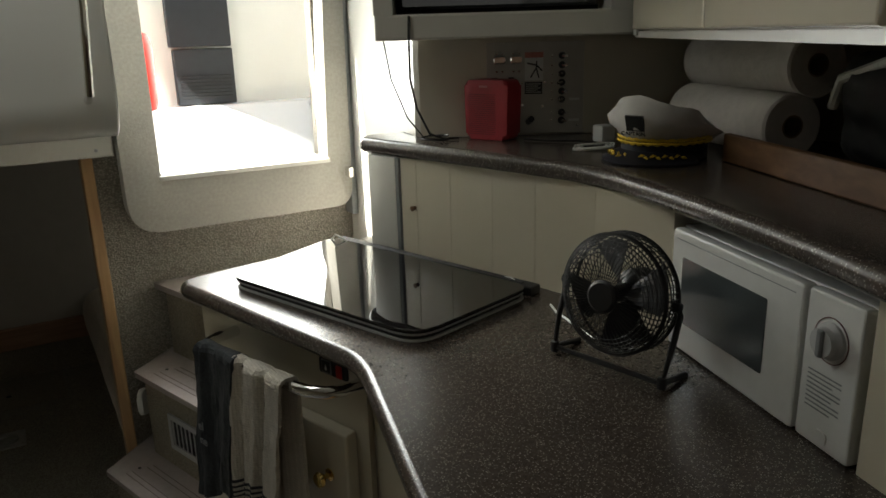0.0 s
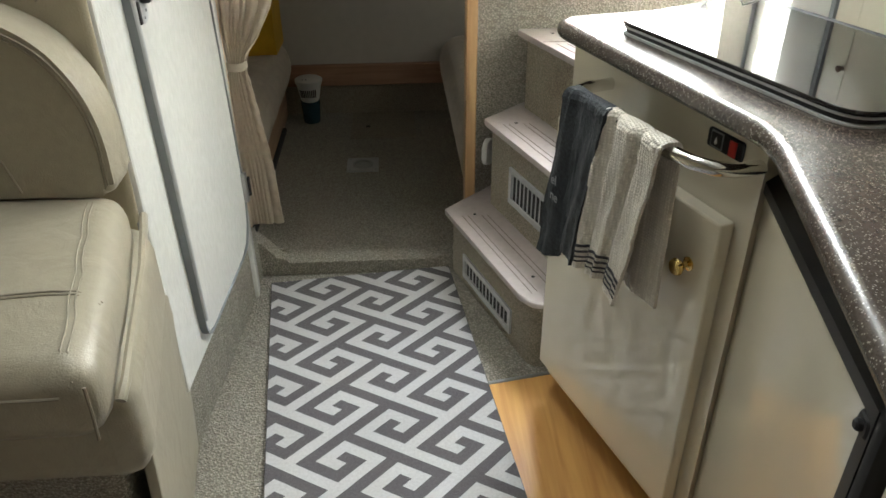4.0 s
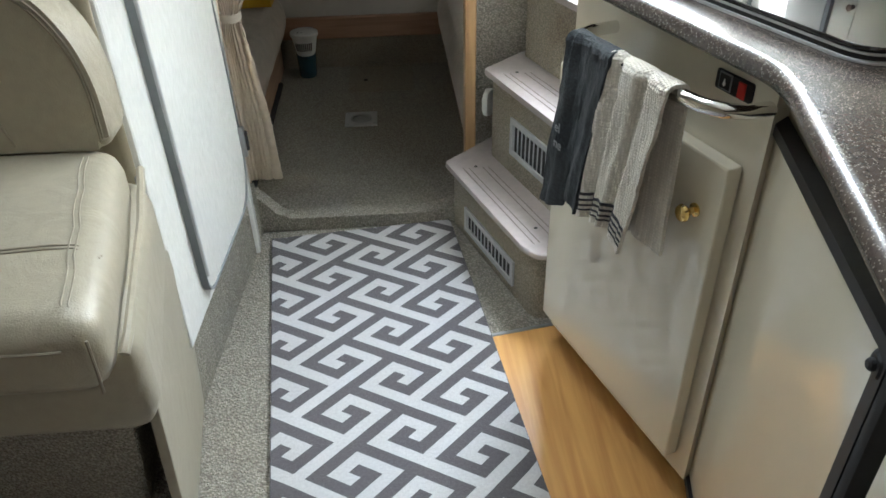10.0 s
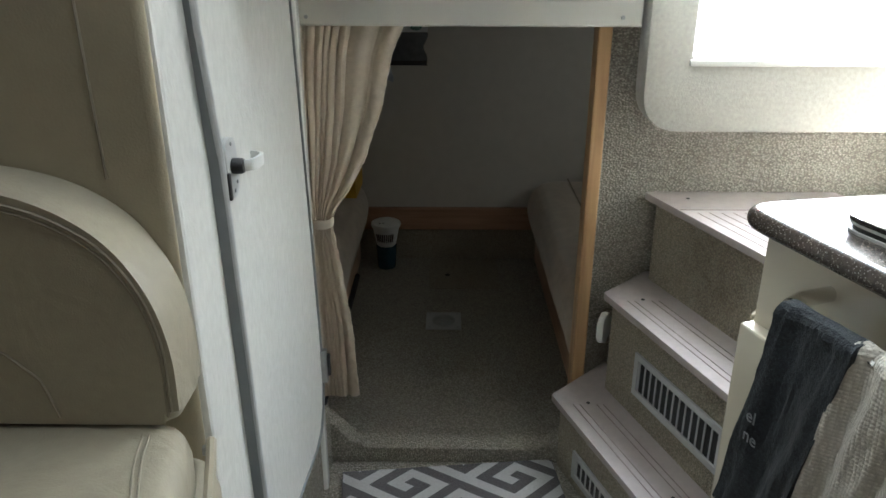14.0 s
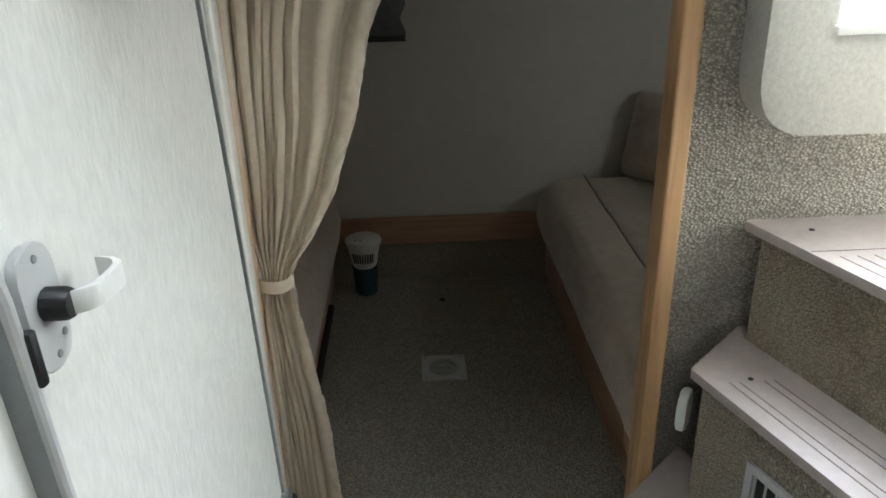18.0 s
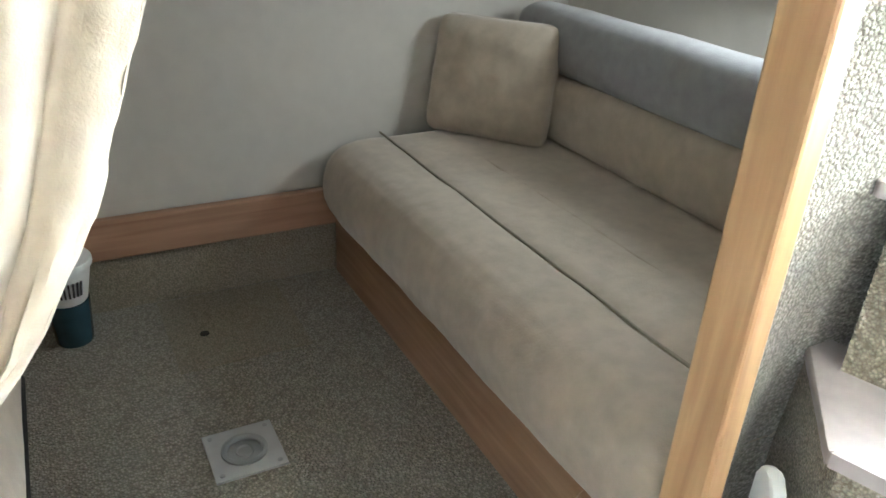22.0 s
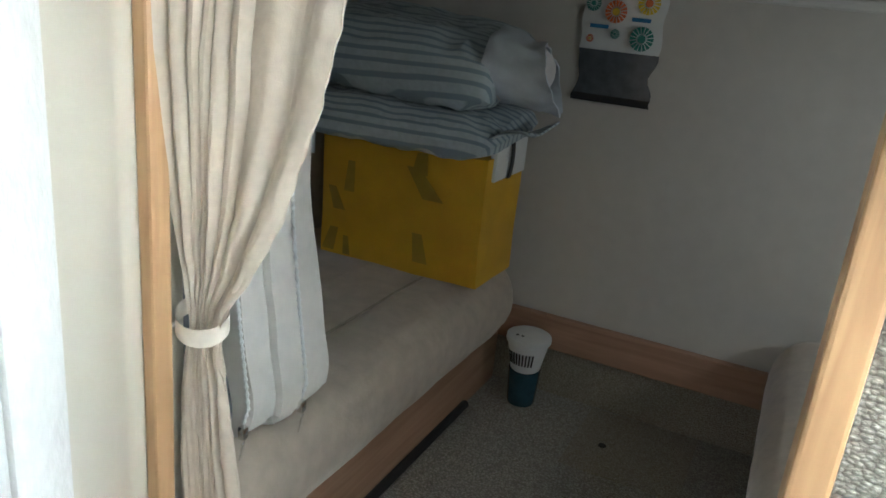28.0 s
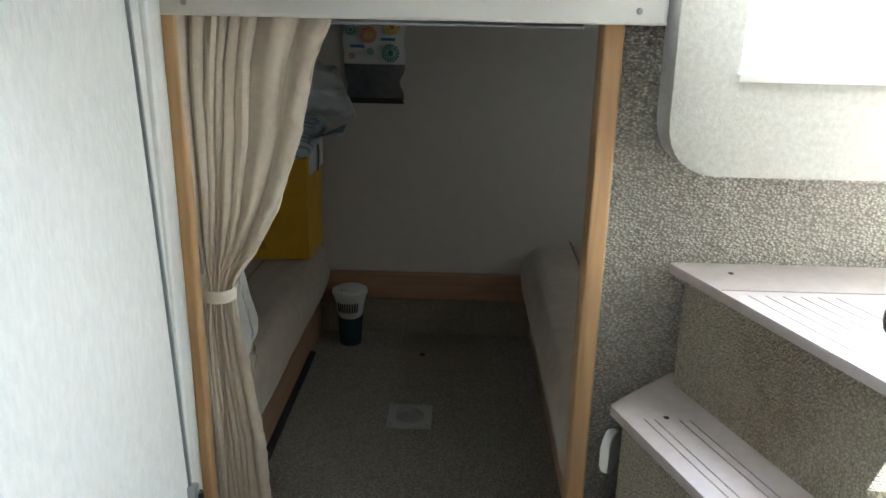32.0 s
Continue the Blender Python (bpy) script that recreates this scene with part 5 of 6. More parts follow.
tagged(part("floor_cable", tube([(-0.463, 2.3 + 0.1 * k, 0.012) for k in range(10)], 0.011, 8), BLACK_MATT, None, "black hose lying along the foot of the bench"), category="hose")


def soft_pillow(w, h, t, seed, puff=1.0, crease=0.008):
    """A pillow lying in its own plane: x across, y up, z thick."""
    bm = bmesh.new()
    n = 36
    grids = []
    for sgn in (1, -1):
        g = {}
        for i in range(n + 1):
            for j in range(n + 1):
                u, v = i / n * 2 - 1, j / n * 2 - 1
                edge = (1 - u ** 4) * (1 - v ** 4)
                pin = 1 - 0.05 * (1 - u * u) * abs(v) ** 3 - 0.0
                pin2 = 1 - 0.05 * (1 - v * v) * abs(u) ** 3
                z = sgn * t / 2 * puff * max(0.0, edge) ** 0.42
                soft = min(1.0, edge * 3)
                z += 0.007 * noise.noise(Vector((u * 2.5, v * 2.5, seed + sgn))) * soft
                z -= crease * abs(noise.noise(Vector((u * 4 + v, v * 3, seed * 2 + sgn)))) * soft * sgn
                key = (i, j)
                if sgn == -1 and (i in (0, n) or j in (0, n)):
                    g[key] = grids[0][key]
                else:
                    rnd = 1 - 0.085 * (abs(u) * abs(v)) ** 5
                    g[key] = bm.verts.new((u * w / 2 * pin2 * rnd, v * h / 2 * pin * rnd, z))
        grids.append(g)
        for i in range(n):
            for j in range(n):
                q = (g[i, j], g[i + 1, j], g[i + 1, j + 1], g[i, j + 1])
                bm.faces.new(q if sgn == 1 else q[::-1])
    return bm


def placed(bm, x_axis, y_axis, at):
    x, y = Vector(x_axis).normalized(), Vector(y_axis)
    y = (y - x * y.dot(x)).normalized()
    m = Matrix((x, y, x.cross(y))).transposed().to_4x4()
    m.translation = Vector(at)
    bm.transform(m)
    return bm


cp_x, cp_y = Vector((0.19, -0.25, 0.0)), Vector((0.045, 0.055, 0.26))
cus = part("throw_pillow", placed(soft_pillow(0.315, 0.29, 0.125, 4.0, 1.0, 0.002), cp_x, cp_y, (0.606, 3.310, 0.474)), SUEDE, None, "square beige suede throw pillow leaning in the bench corner")
tagged(cus, category="pillow")
px, py = cp_x.normalized(), (cp_y - cp_x.normalized() * cp_y.dot(cp_x.normalized())).normalized()
rim = [Vector((0.606, 3.310, 0.474)) + px * a + py * b for a, b in rounded([(-0.148, -0.136), (0.148, -0.136), (0.148, 0.136), (-0.148, 0.136)], 0.03, 5)]
part("piping", tube(rim, 0.0035, 6, closed=True), SUEDE, cus)

# yellow storage box
box = thing("storage_box", (-0.66, 3.28, 0.345), "yellow fabric storage box with olive prints on the bench", "box")


bx = cuboid(-0.872, -0.445, 3.13, 3.345, 0.349, 0.655)
bmesh.ops.subdivide_edges(bx, edges=bx.edges[:], cuts=7, use_grid_fill=True)
for v in bx.verts:
    k = (v.co.z - 0.349) / 0.306
    v.co += Vector(noise.noise_vector(v.co * 7)) * 0.006
    v.co.y -= 0.012 * k * (v.co.y < 3.2)
part("shell", bx, YELLOW, box, "yellow translucent fabric shell", 45)
for x, z, w, h, lean in ((-0.802, 0.520, 0.028, 0.075, 0.010), (-0.830, 0.470, 0.032, 0.055, -0.016), (-0.622, 0.595, 0.040, 0.050, 0.012), (-0.590, 0.540, 0.052, 0.070, -0.045), (-0.605, 0.385, 0.038, 0.070, -0.006), (-0.862, 0.362, 0.034, 0.060, 0.024), (-0.800, 0.358, 0.020, 0.048, 0.0)):
    part("print", sheet(lambda u, v, x=x, z=z, w=w, h=h, lean=lean: Vector((x + u * w * (1 - 0.35 * v) + lean * v, 3.1215 - 0.010 * ((z + v * h - 0.349) / 0.306) - 0.004, z + v * h)), 3, 3, 0.001), YELLOW_PATCH, box, "olive printed shape")
part("lining", cuboid(-0.452, -0.436, 3.15, 3.34, 0.60, 0.69, 0.004), WHITE_PLASTIC, box, "white lining folded over the rim")
part("strap", sheet(lambda u, v: Vector((-0.432 + 0.004 * math.sin(v * 3), 3.22 + 0.02 * u, 0.60 + 0.09 * v)), 2, 6, 0.002), BLACK, box, "black webbing strap")

pl2 = tagged(part("lower_bed_pillow", placed(soft_pillow(0.58, 0.32, 0.115, 9.0, 1.0, 0.02), (1, -0.02, 0.0), (0.05, 1, 0.10), (-0.69, 3.20, 0.708)), PILLOW, None, "blue-grey striped bed pillow squashed on the yellow box"), category="pillow")
pl1 = tagged(part("upper_bed_pillow", placed(soft_pillow(0.60, 0.34, 0.185, 14.0, 1.0, 0.022), (1, -0.03, -0.06), (0.03, 1, 0.14), (-0.71, 3.22, 0.852)), PILLOW, None, "blue-grey striped bed pillow with an open white end"), category="pillow")


def cuff(u, v):
    """The loose end of the pillowcase, a flared sleeve that opens towards the doorway."""
    a = u * 2 * math.pi
    fold = 0.016 * noise.noise(Vector((math.cos(a) * 2.4, math.sin(a) * 2.4, v * 2.2 + 4.0))) * (0.3 + v) + 0.005 * noise.noise(Vector((math.cos(a) * 6, math.sin(a) * 6, v * 5)))
    rz = 0.078 - 0.010 * v + fold + 0.006 * v * math.sin(3 * a + 0.6)
    ry = 0.118 - 0.022 * v + fold
    x = -0.462 + 0.128 * v - 0.026 * v * math.sin(a) - 0.022 * v * math.cos(a)
    return Vector((x, 3.185 - 0.030 * v + ry * math.cos(a), 0.856 - 0.018 * v + rz * math.sin(a)))


CUFF = mat("pale_blue_cotton", (0.60, 0.64, 0.68), 0.9, vary=0.08, scale=30, bump=0.3, bump_scale=120, coarse=14)
part("pillowcase_end", sheet(cuff, 56, 14, 0.003), CUFF, pl1, "loose pale pillowcase end", 60)
part("inner_pillow", placed(soft_pillow(0.10, 0.17, 0.11, 22.0, 1.0, 0.012), (1, -0.1, 0), (0, 1, 0.1), (-0.412, 3.165, 0.842)), mat("white_ticking", (0.66, 0.63, 0.61), 0.9, vary=0.06, bump=0.3, bump_scale=160), pl1, "white pillow inside the case")


def flap(u, v):
    return Vector((-0.432 + 0.092 * u, 3.06 + 0.20 * v + 0.01 * math.sin(5 * u), 0.708 + 0.030 * u + 0.008 * math.sin(4 * v + 3 * u) + 0.006 * noise.noise(Vector((u * 4, v * 4, 2.0)))))


part("pillowcase_end", sheet(flap, 12, 14, 0.004), PILLOW, pl2, "flat empty end of the pillowcase", 60)
part("pillowcase_edge", sheet(lambda u, v: Vector((-0.935 + 0.062 * u, 3.10 + 0.012 * math.sin(3 * u + 2 * v), 0.715 - 0.125 * v + 0.012 * u * v)), 8, 10, 0.003), CUFF, pl2, "pale pillowcase edge hanging beside the box", 60)

# moisture absorber sachet on the wall
bag = thing("moisture_bag", (-0.29, 3.49, 0.9), "hanging moisture absorber bag with round floral prints on the wall", "bag")


def bag_face(z0, z1, bulge, out):
    def f(u, v):
        z = z0 + (z1 - z0) * v
        yw = 3.36 + (z - 0.17) * 0.205 if z < 0.78 else 3.485 + (z - 0.78) * 0.055
        k = 4 * u * (1 - u)
        waist = 0.013 * math.exp(-((z - 0.835) / 0.028) ** 2) if z < 0.9 else 0.0
        return Vector((-0.388 + 0.194 * u + (0.5 - u) * 2 * waist + 0.003 * math.sin(v * 9), yw - 0.006 - out - bulge * k * (0.4 + 0.6 * v), z))
    return f


part("printed_pouch", sheet(bag_face(0.895, 1.03, 0.012, 0.004), 10, 8, 0.003), WHITE_PLASTIC, bag, "white pouch printed with round flowers")
part("clear_pouch", sheet(bag_face(0.79, 0.895, 0.010, 0.003), 12, 8, 0.003), SACHET, bag, "clear pouch darkened by liquid")
part("seal", sheet(bag_face(0.772, 0.792, 0.002, 0.003), 10, 2, 0.003), BLACK, bag, "dark bottom seal")
PRINTS = [mat("orange_print", (0.62, 0.16, 0.05), 0.5), mat("yellow_print", (0.70, 0.52, 0.04), 0.5), mat("teal_print", (0.04, 0.22, 0.17), 0.5), mat("blue_print", (0.04, 0.20, 0.42), 0.5)]
for u, z, r, c in ((0.42, 0.985, 0.026, 0), (0.80, 1.01, 0.026, 1), (0.78, 0.93, 0.028, 2), (0.13, 1.00, 0.018, 2), (0.45, 0.935, 0.011, 2), (0.15, 0.92, 0.009, 0)):
    x = -0.388 + 0.194 * u
    yy = 3.485 + (z - 0.78) * 0.055 - 0.030
    fl = bmesh.new()
    for k in range(16):
        a0 = 2 * math.pi * k / 16
        q = [(r * 0.45 * math.cos(a0 - 0.1), r * 0.45 * math.sin(a0 - 0.1)), (r * math.cos(a0 - 0.15), r * math.sin(a0 - 0.15)), (r * math.cos(a0 + 0.15), r * math.sin(a0 + 0.15)), (r * 0.45 * math.cos(a0 + 0.1), r * 0.45 * math.sin(a0 + 0.1))]
        prism([(x + a, z + b) for a, b in q], yy, yy + 0.002, axes="xz", bm=fl)
    part("flower_print", fl, PRINTS[c], bag)
    part("flower_eye", lathe([(0, 0.002), (r * 0.34, 0.002), (r * 0.34, 0)], (x, yy + 0.001, z), (0, -1, 0), 12), PRINTS[(c + 1) % 2 if c < 2 else c], bag)
for u, z, w in ((0.30, 1.022, 0.05), (0.62, 0.967, 0.045), (0.12, 0.945, 0.045)):
    part("brand_bar", cuboid(-0.388 + 0.194 * u, -0.388 + 0.194 * u + w, 3.469, 3.471, z, z + 0.009, 0.001), PRINTS[3], bag)

# moisture absorber tub
TX, TY = -0.357, 3.318
tub = thing("moisture_tub", (TX, TY, 0.0), "white moisture absorber tub over a blue tinted base on the carpet", "tub")
part("base", lathe([(0.0, 0.002), (0.034, 0.002), (0.036, 0.008), (0.041, 0.094), (0.041, 0.099)], (TX, TY, 0), (0, 0, 1), 24), GREEN_TINT, tub, "blue tinted plastic base")
part("basket", lathe([(0.034, 0.097), (0.038, 0.101), (0.053, 0.176), (0.053, 0.180)], (TX, TY, 0), (0, 0, 1), 28), WHITE_PLASTIC, tub, "white basket")
part("lid", lathe([(0.0565, 0.176), (0.058, 0.181), (0.0565, 0.191), (0.048, 0.1955), (0.0, 0.197)], (TX, TY, 0), (0, 0, 1), 28), WHITE_PLASTIC, tub, "white lid")
for k in range(9):
    a = -2.3 + 0.17 * k
    part("slot", plate((TX + 0.0435 * math.cos(a), TY + 0.0435 * math.sin(a), 0.122), (-math.sin(a), math.cos(a), 0), (0.19 * math.cos(a), 0.19 * math.sin(a), 1), [(-0.0018, 0), (0.0018, 0), (0.0018, 0.034), (-0.0018, 0.034)], 0.002), BLACK_MATT, tub)
for dx in (-0.022, -0.008):
    part("lid_hole", lathe([(0.004, 0.0), (0.004, 0.0012), (0, 0.0012)], (TX + dx, TY - 0.028, 0.1955), (0, 0, 1), 10), BLACK_MATT, tub)

# floor fittings
SX, SY = -0.128, 2.847
dr = thing("table_socket", (SX, SY, 0.0), "square grey metal table leg socket set in the floor", "floor fitting")
sq = [(-0.060, -0.060), (0.060, -0.060), (0.060, 0.060), (-0.060, 0.060)]
circle = lambda r, n=24: [(SX + r * math.cos(2 * math.pi * k / n), SY + r * math.sin(2 * math.pi * k / n)) for k in range(n)]
def edge_point(k, n=24):
    """A point of the square's rim in the same direction as the circle's."""
    c, d = math.cos(2 * math.pi * k / n), math.sin(2 * math.pi * k / n)
    m = 0.060 / max(abs(c), abs(d))
    return SX + c * m, SY + d * m


part("plate", frame_ring([edge_point(k) for k in range(24)], circle(0.036), 0.0, 0.005, "xy"), SATIN, dr)
part("collar", lathe([(0.040, 0.004), (0.039, 0.008), (0.033, 0.009), (0.030, 0.006), (0.029, 0.0015)], (SX, SY, 0), (0, 0, 1), 28), GREY_METAL, dr, "round metal collar")
part("bore", lathe([(0.0, 0.0012), (0.012, 0.0012), (0.014, 0.0035), (0.016, 0.0012), (0.030, 0.0012)], (SX, SY, 0), (0, 0, 1), 24), GREY_METAL, dr, "dark metal bore with a centre boss")
for x, y in sq:
    part("screw", lathe([(0.0045, 0.0), (0.004, 0.0015), (0, 0.002)], (SX + x * 0.80, SY + y * 0.80, 0.005), (0, 0, 1), 8), GREY_METAL, dr)
ht = thing("floor_hatch_cover", (-0.05, 3.24, 0.0), "square carpeted hatch in the cabin floor with a small pull", "hatch")
part("panel", cuboid(-0.185, 0.085, 3.11, 3.400, 0.0, 0.004, 0.002), STEP_CARPET, ht, "carpeted panel")
part("pull", lathe([(0.010, 0.004), (0.009, 0.006), (0, 0.006)], (-0.114, 3.232, 0), (0, 0, 1), 12), BLACK_MATT, ht, "small dark pull")

# white vinyl bag behind the curtain
vb = thing("vinyl_cushion_bag", (-0.50, 2.42, 0.35), "white and grey vinyl cushion bag with zips standing on the bench", "bag")
for i, (dx, y, t, top, m) in enumerate(((-0.045, 2.325, 0.062, -0.12, GREY_VINYL), (-0.012, 2.384, 0.050, -0.02, WHITE_VINYL_BAG), (0.0, 2.434, 0.049, 0.0, WHITE_VINYL_BAG), (-0.004, 2.498, 0.070, 0.0, WHITE_VINYL_BAG))):
    out = [(-0.78, 0.352), (-0.45, 0.352), (-0.418, 0.365), (-0.412, 0.41), (-0.44, 0.52), (-0.468, 0.65), (-0.480, 0.76), (-0.50, 0.785), (-0.56, 0.80), (-0.78, 0.80)]
    out = [(x + dx - 0.022 - 0.03 * (i == 3) * (z - 0.35), z + top * (z - 0.35) / 0.47) for x, z in out]
    b = prism(rounded(out, [0, 0.01, 0.02, 0.03, 0.08, 0.08, 0.05, 0.03, 0.03, 0], 6), y - t / 2, y + t / 2, 0.014, 4, "xz")
    for v in b.verts:
        v.co += Vector(noise.noise_vector(v.co * 11)) * 0.005
        v.co.y += 0.10 * (v.co.z - 0.35)
    part("panel", b, m, vb, "dark grey vinyl panel" if i == 0 else "white vinyl panel", 60)
for y, dx in ((2.356, -0.026), (2.461, -0.004)):
    zs = [0.372 + 0.0052 * k for k in range(78)]
    line = [(float(np.interp(z, [0.37, 0.41, 0.52, 0.65, 0.76], [-0.424, -0.414, -0.440, -0.467, -0.479])), z) for z in zs]
    part("zip", tube([(x + dx - 0.014, y + 0.10 * (z - 0.35), z) for x, z in line], [0.0036 if k % 2 else 0.0018 for k in range(len(line))], 6), WHITE_PLASTIC, vb, "pale zip teeth")
    pull = part("zip_slider", cuboid(-0.436 + dx, -0.424 + dx, y - 0.008, y + 0.004, 0.364, 0.384, 0.003), CHROME, vb, "metal zip slider")
    part("zip_tab", plate((-0.424 + dx, y - 0.010, 0.340), (0.3, -0.95, 0), (0.2, 0, 1), rounded([(0, 0), (0.011, 0), (0.011, 0.030), (0, 0.030)], 0.003, 3), 0.002, 0.0006, 1), CHROME, pull)

# curtain
cur = thing("curtain", (-0.38, 2.2, 0.1), "cream cloth curtain gathered with a tie-back at the cabin doorway", "curtain")


def curtain_edge(z):
    """Right edge of the cloth at a height."""
    return float(np.interp(z, [0.1, 0.3, 0.5, 0.57, 0.60, 0.63, 0.67, 0.74, 0.865, 0.99, 1.06], [-0.343, -0.350, -0.374, -0.384, -0.386, -0.374, -0.344, -0.306, -0.263, -0.238, -0.210]))


def curtain_cloth(u, v):
    z = 1.062 - 0.962 * v
    left = -0.442 + 0.012 * math.exp(-((z - 0.605) / 0.05) ** 2)
    right = curtain_edge(z)
    gather = math.exp(-((z - 0.605) / 0.11) ** 2)
    w = right - left
    x = left + w * (u + 0.035 * math.sin(9 * u + 3 * v) * (1 - gather))
    ph = 2 * math.pi * (6.5 * min(u, 0.6) / 0.6 + 1.6 * max(0.0, u - 0.6) / 0.4) + 2.6 * noise.noise(Vector((u * 2.2, v * 1.1, 1.0))) + 0.7 * math.sin(2.5 * v)
    amp = (0.0055 + 0.0085 * (0.5 + 0.5 * math.sin(7.3 * u + 2.1))) * (1 - 0.6 * gather) * (1 - 0.8 * min(1.0, max(0.0, (u - 0.5) / 0.3)))
    sharp = math.sin(ph) + 0.28 * math.sin(2 * ph + 0.9) + 0.12 * math.sin(3.3 * ph + 2)
    y = 2.198 + amp * sharp + 0.006 * noise.noise(Vector((u * 8, v * 7, 5.0))) * (1 - 0.5 * gather)
    y += 0.004 * noise.noise(Vector((u * 20, v * 26, 2.0))) * math.exp(-((z - 0.60) / 0.16) ** 2)
    if z < 0.605:
        y += 0.03 * (0.605 - z)
    high = min(1.0, max(0.0, (z - 0.66) / 0.25))
    y -= 0.040 * high * (1 - u) ** 1.5
    return Vector((x - 0.012 * high * (1 - u) ** 3 + 0.005 * math.cos(ph) * (1 - gather), y, z))


cloth = part("cloth", sheet(curtain_cloth, 150, 90, 0.0015), CURTAIN, cur, "cream pleated cloth")
part("hem", sheet(lambda u, v: curtain_cloth(0.86 + 0.14 * u, v) + Vector((0.004, -0.005 + 0.003 * noise.noise(Vector((u * 2.0, v * 55, 8.0))) + 0.0012 * math.sin(v * 150 + 3 * u), 0)), 10, 220, 0.002), CURTAIN, cur, "stitched side hem")
ring = []
for k in range(24):
    a = 2 * math.pi * k / 24
    ring.append(Vector((-0.411 + 0.033 * math.cos(a), 2.198 + 0.028 * math.sin(a), 0.606 - 0.004 * math.cos(a) + 0.010 * math.sin(a))))
bandbm = bmesh.new()
for k in range(24):
    a, b = ring[k], ring[(k + 1) % 24]
    q = [bandbm.verts.new(p) for p in (a + UP * -0.011, b + UP * -0.011, b + UP * 0.011, a + UP * 0.011)]
    bandbm.faces.new(q)
bmesh.ops.remove_doubles(bandbm, verts=bandbm.verts, dist=0.0005)
tieb = part("tie_back", bandbm, BAND, cur, "white tie-back band")
part("hook", tube([(-0.436, 2.178, 0.600), (-0.440, 2.160, 0.602), (-0.442, 2.150, 0.614), (-0.443, 2.150, 0.632), (-0.442, 2.156, 0.642)], 0.0036, 8), WHITE_PLASTIC, tieb, "white hook")
part("rod", tube([(-0.42, 2.215, 1.05), (0.19, 2.215, 1.05)], 0.004, 8), GREY_METAL, cur, "thin curtain rod")

cur.matrix_basis = Matrix.Translation((-0.012, 0.044, -0.010)) @ cur.matrix_basis

# ---- galley things ----
sp = thing("speaker", (0.905, 1.36, 1.112), "red portable loudspeaker with a dotted grille on the counter", "speaker")
S_N = Vector((0.929 - 0.887, 1.304 - 1.403, 0)).normalized().cross(UP)
S_R = UP.cross(S_N) * 0.84
S_O = Vector((0.884, 1.405, 1.1125))
sbm = plate(S_O - S_N * 0.052, S_R, UP, rounded([(0.004, 0), (0.104, 0), (0.108, 0.121), (0.001, 0.121)], 0.012, 4), 0.052, 0.010, 4)
shell = part("shell", sbm, RED, sp, "red rubbery shell")
part("top_cap", plate(S_O - S_N * 0.045 + UP * 0.1205, S_R, S_N, rounded([(0.012, 0.004), (0.096, 0.004), (0.096, 0.038), (0.012, 0.038)], 0.01, 3), 0.0012), mat("dark_red_cap", (0.16, 0.015, 0.02), 0.6), sp)
gr = bmesh.new()
for i in range(18):
    for j in range(20):
        c = S_O + S_R * (0.015 + i * 0.0044 + (j % 2) * 0.0021) + UP * (0.012 + j * 0.0042) + S_N * 0.0002
        lathe([(0, 0.0004), (0.0012, 0.0004), (0.0012, 0)], c, S_N, 6, gr)
tagged(part("grille_dots", gr, RED_HOLE, sp, "dotted grille", 0), kind="stuff")
part("logo_bar", plate(S_O + S_R * 0.046 + UP * 0.106, S_R, UP, [(0, 0), (0.02, 0), (0.02, 0.004), (0, 0.004)], 0.0006), mat("pink_print", (0.55, 0.25, 0.25), 0.5), sp)

cab = thing("television_cables", (0.79, 1.46, 1.112), "thin black cables hanging from the television to the counter", "cable")
c0 = on_d(0, 1.53, -0.04, 1.36)
part("thick_cable", tube([c0 + D_N * 0.002, on_d(0, 1.525, -0.042, 1.315), on_d(0, 1.60, -0.045, 1.24), on_d(0, 1.63, -0.035, 1.18), on_d(0, 1.63, -0.01, 1.128), on_d(0, 1.63, 0.02, 1.116), on_d(0, 1.645, 0.05, 1.116)], 0.0024, 6), BLACK, cab)
part("thin_cable", tube([on_d(0, 1.60, -0.095, 1.316), on_d(0, 1.63, -0.085, 1.24), on_d(0, 1.64, -0.055, 1.16), on_d(0, 1.64, -0.02, 1.116), on_d(0, 1.63, 0.02, 1.115)], 0.0014, 6), BLACK, cab)
loop = [on_d(0, 1.62, 0.0 + 0.028 * math.cos(a), 1.1155 + 0.0006 * k, 0.022 * math.sin(a)) for k, a in enumerate([j * math.pi / 8 for j in range(22)])]
part("cable_loop", tube(loop, 0.0018, 5), BLACK, cab)
ch = thing("charger_cable", (1.05, 1.15, 1.112), "coiled white charging cable beside the cap", "cable")
for r in (0.05, 0.042, 0.034):
    part("coil", tube([Vector((1.00 + r * math.cos(a) + 0.01 * math.sin(3 * a), 1.13 + 0.6 * r * math.sin(a), 1.115 + 0.05 * (0.05 - r))) for a in [k * math.pi / 12 for k in range(24)]], 0.002, 6, closed=True), WHITE_PLASTIC, ch)
part("lead", tube([(0.955, 1.29, 1.116), (0.985, 1.24, 1.115), (1.02, 1.20, 1.116), (1.03, 1.16, 1.116)], 0.002, 6), BLACK, ch)
part("charger", cuboid(1.055, 1.09, 1.17, 1.20, 1.112, 1.145, 0.004), WHITE_PLASTIC, ch)

# cap
hat = thing("captain_cap", (1.0, 0.98, 1.112), "white captain's cap with navy band, gold braid and visor", "hat")
HC = Vector((1.028, 0.982, 1.110))
HF = Vector((-0.96, -0.28, 0)).normalized()   # where the visor points
HS = HF.cross(UP)


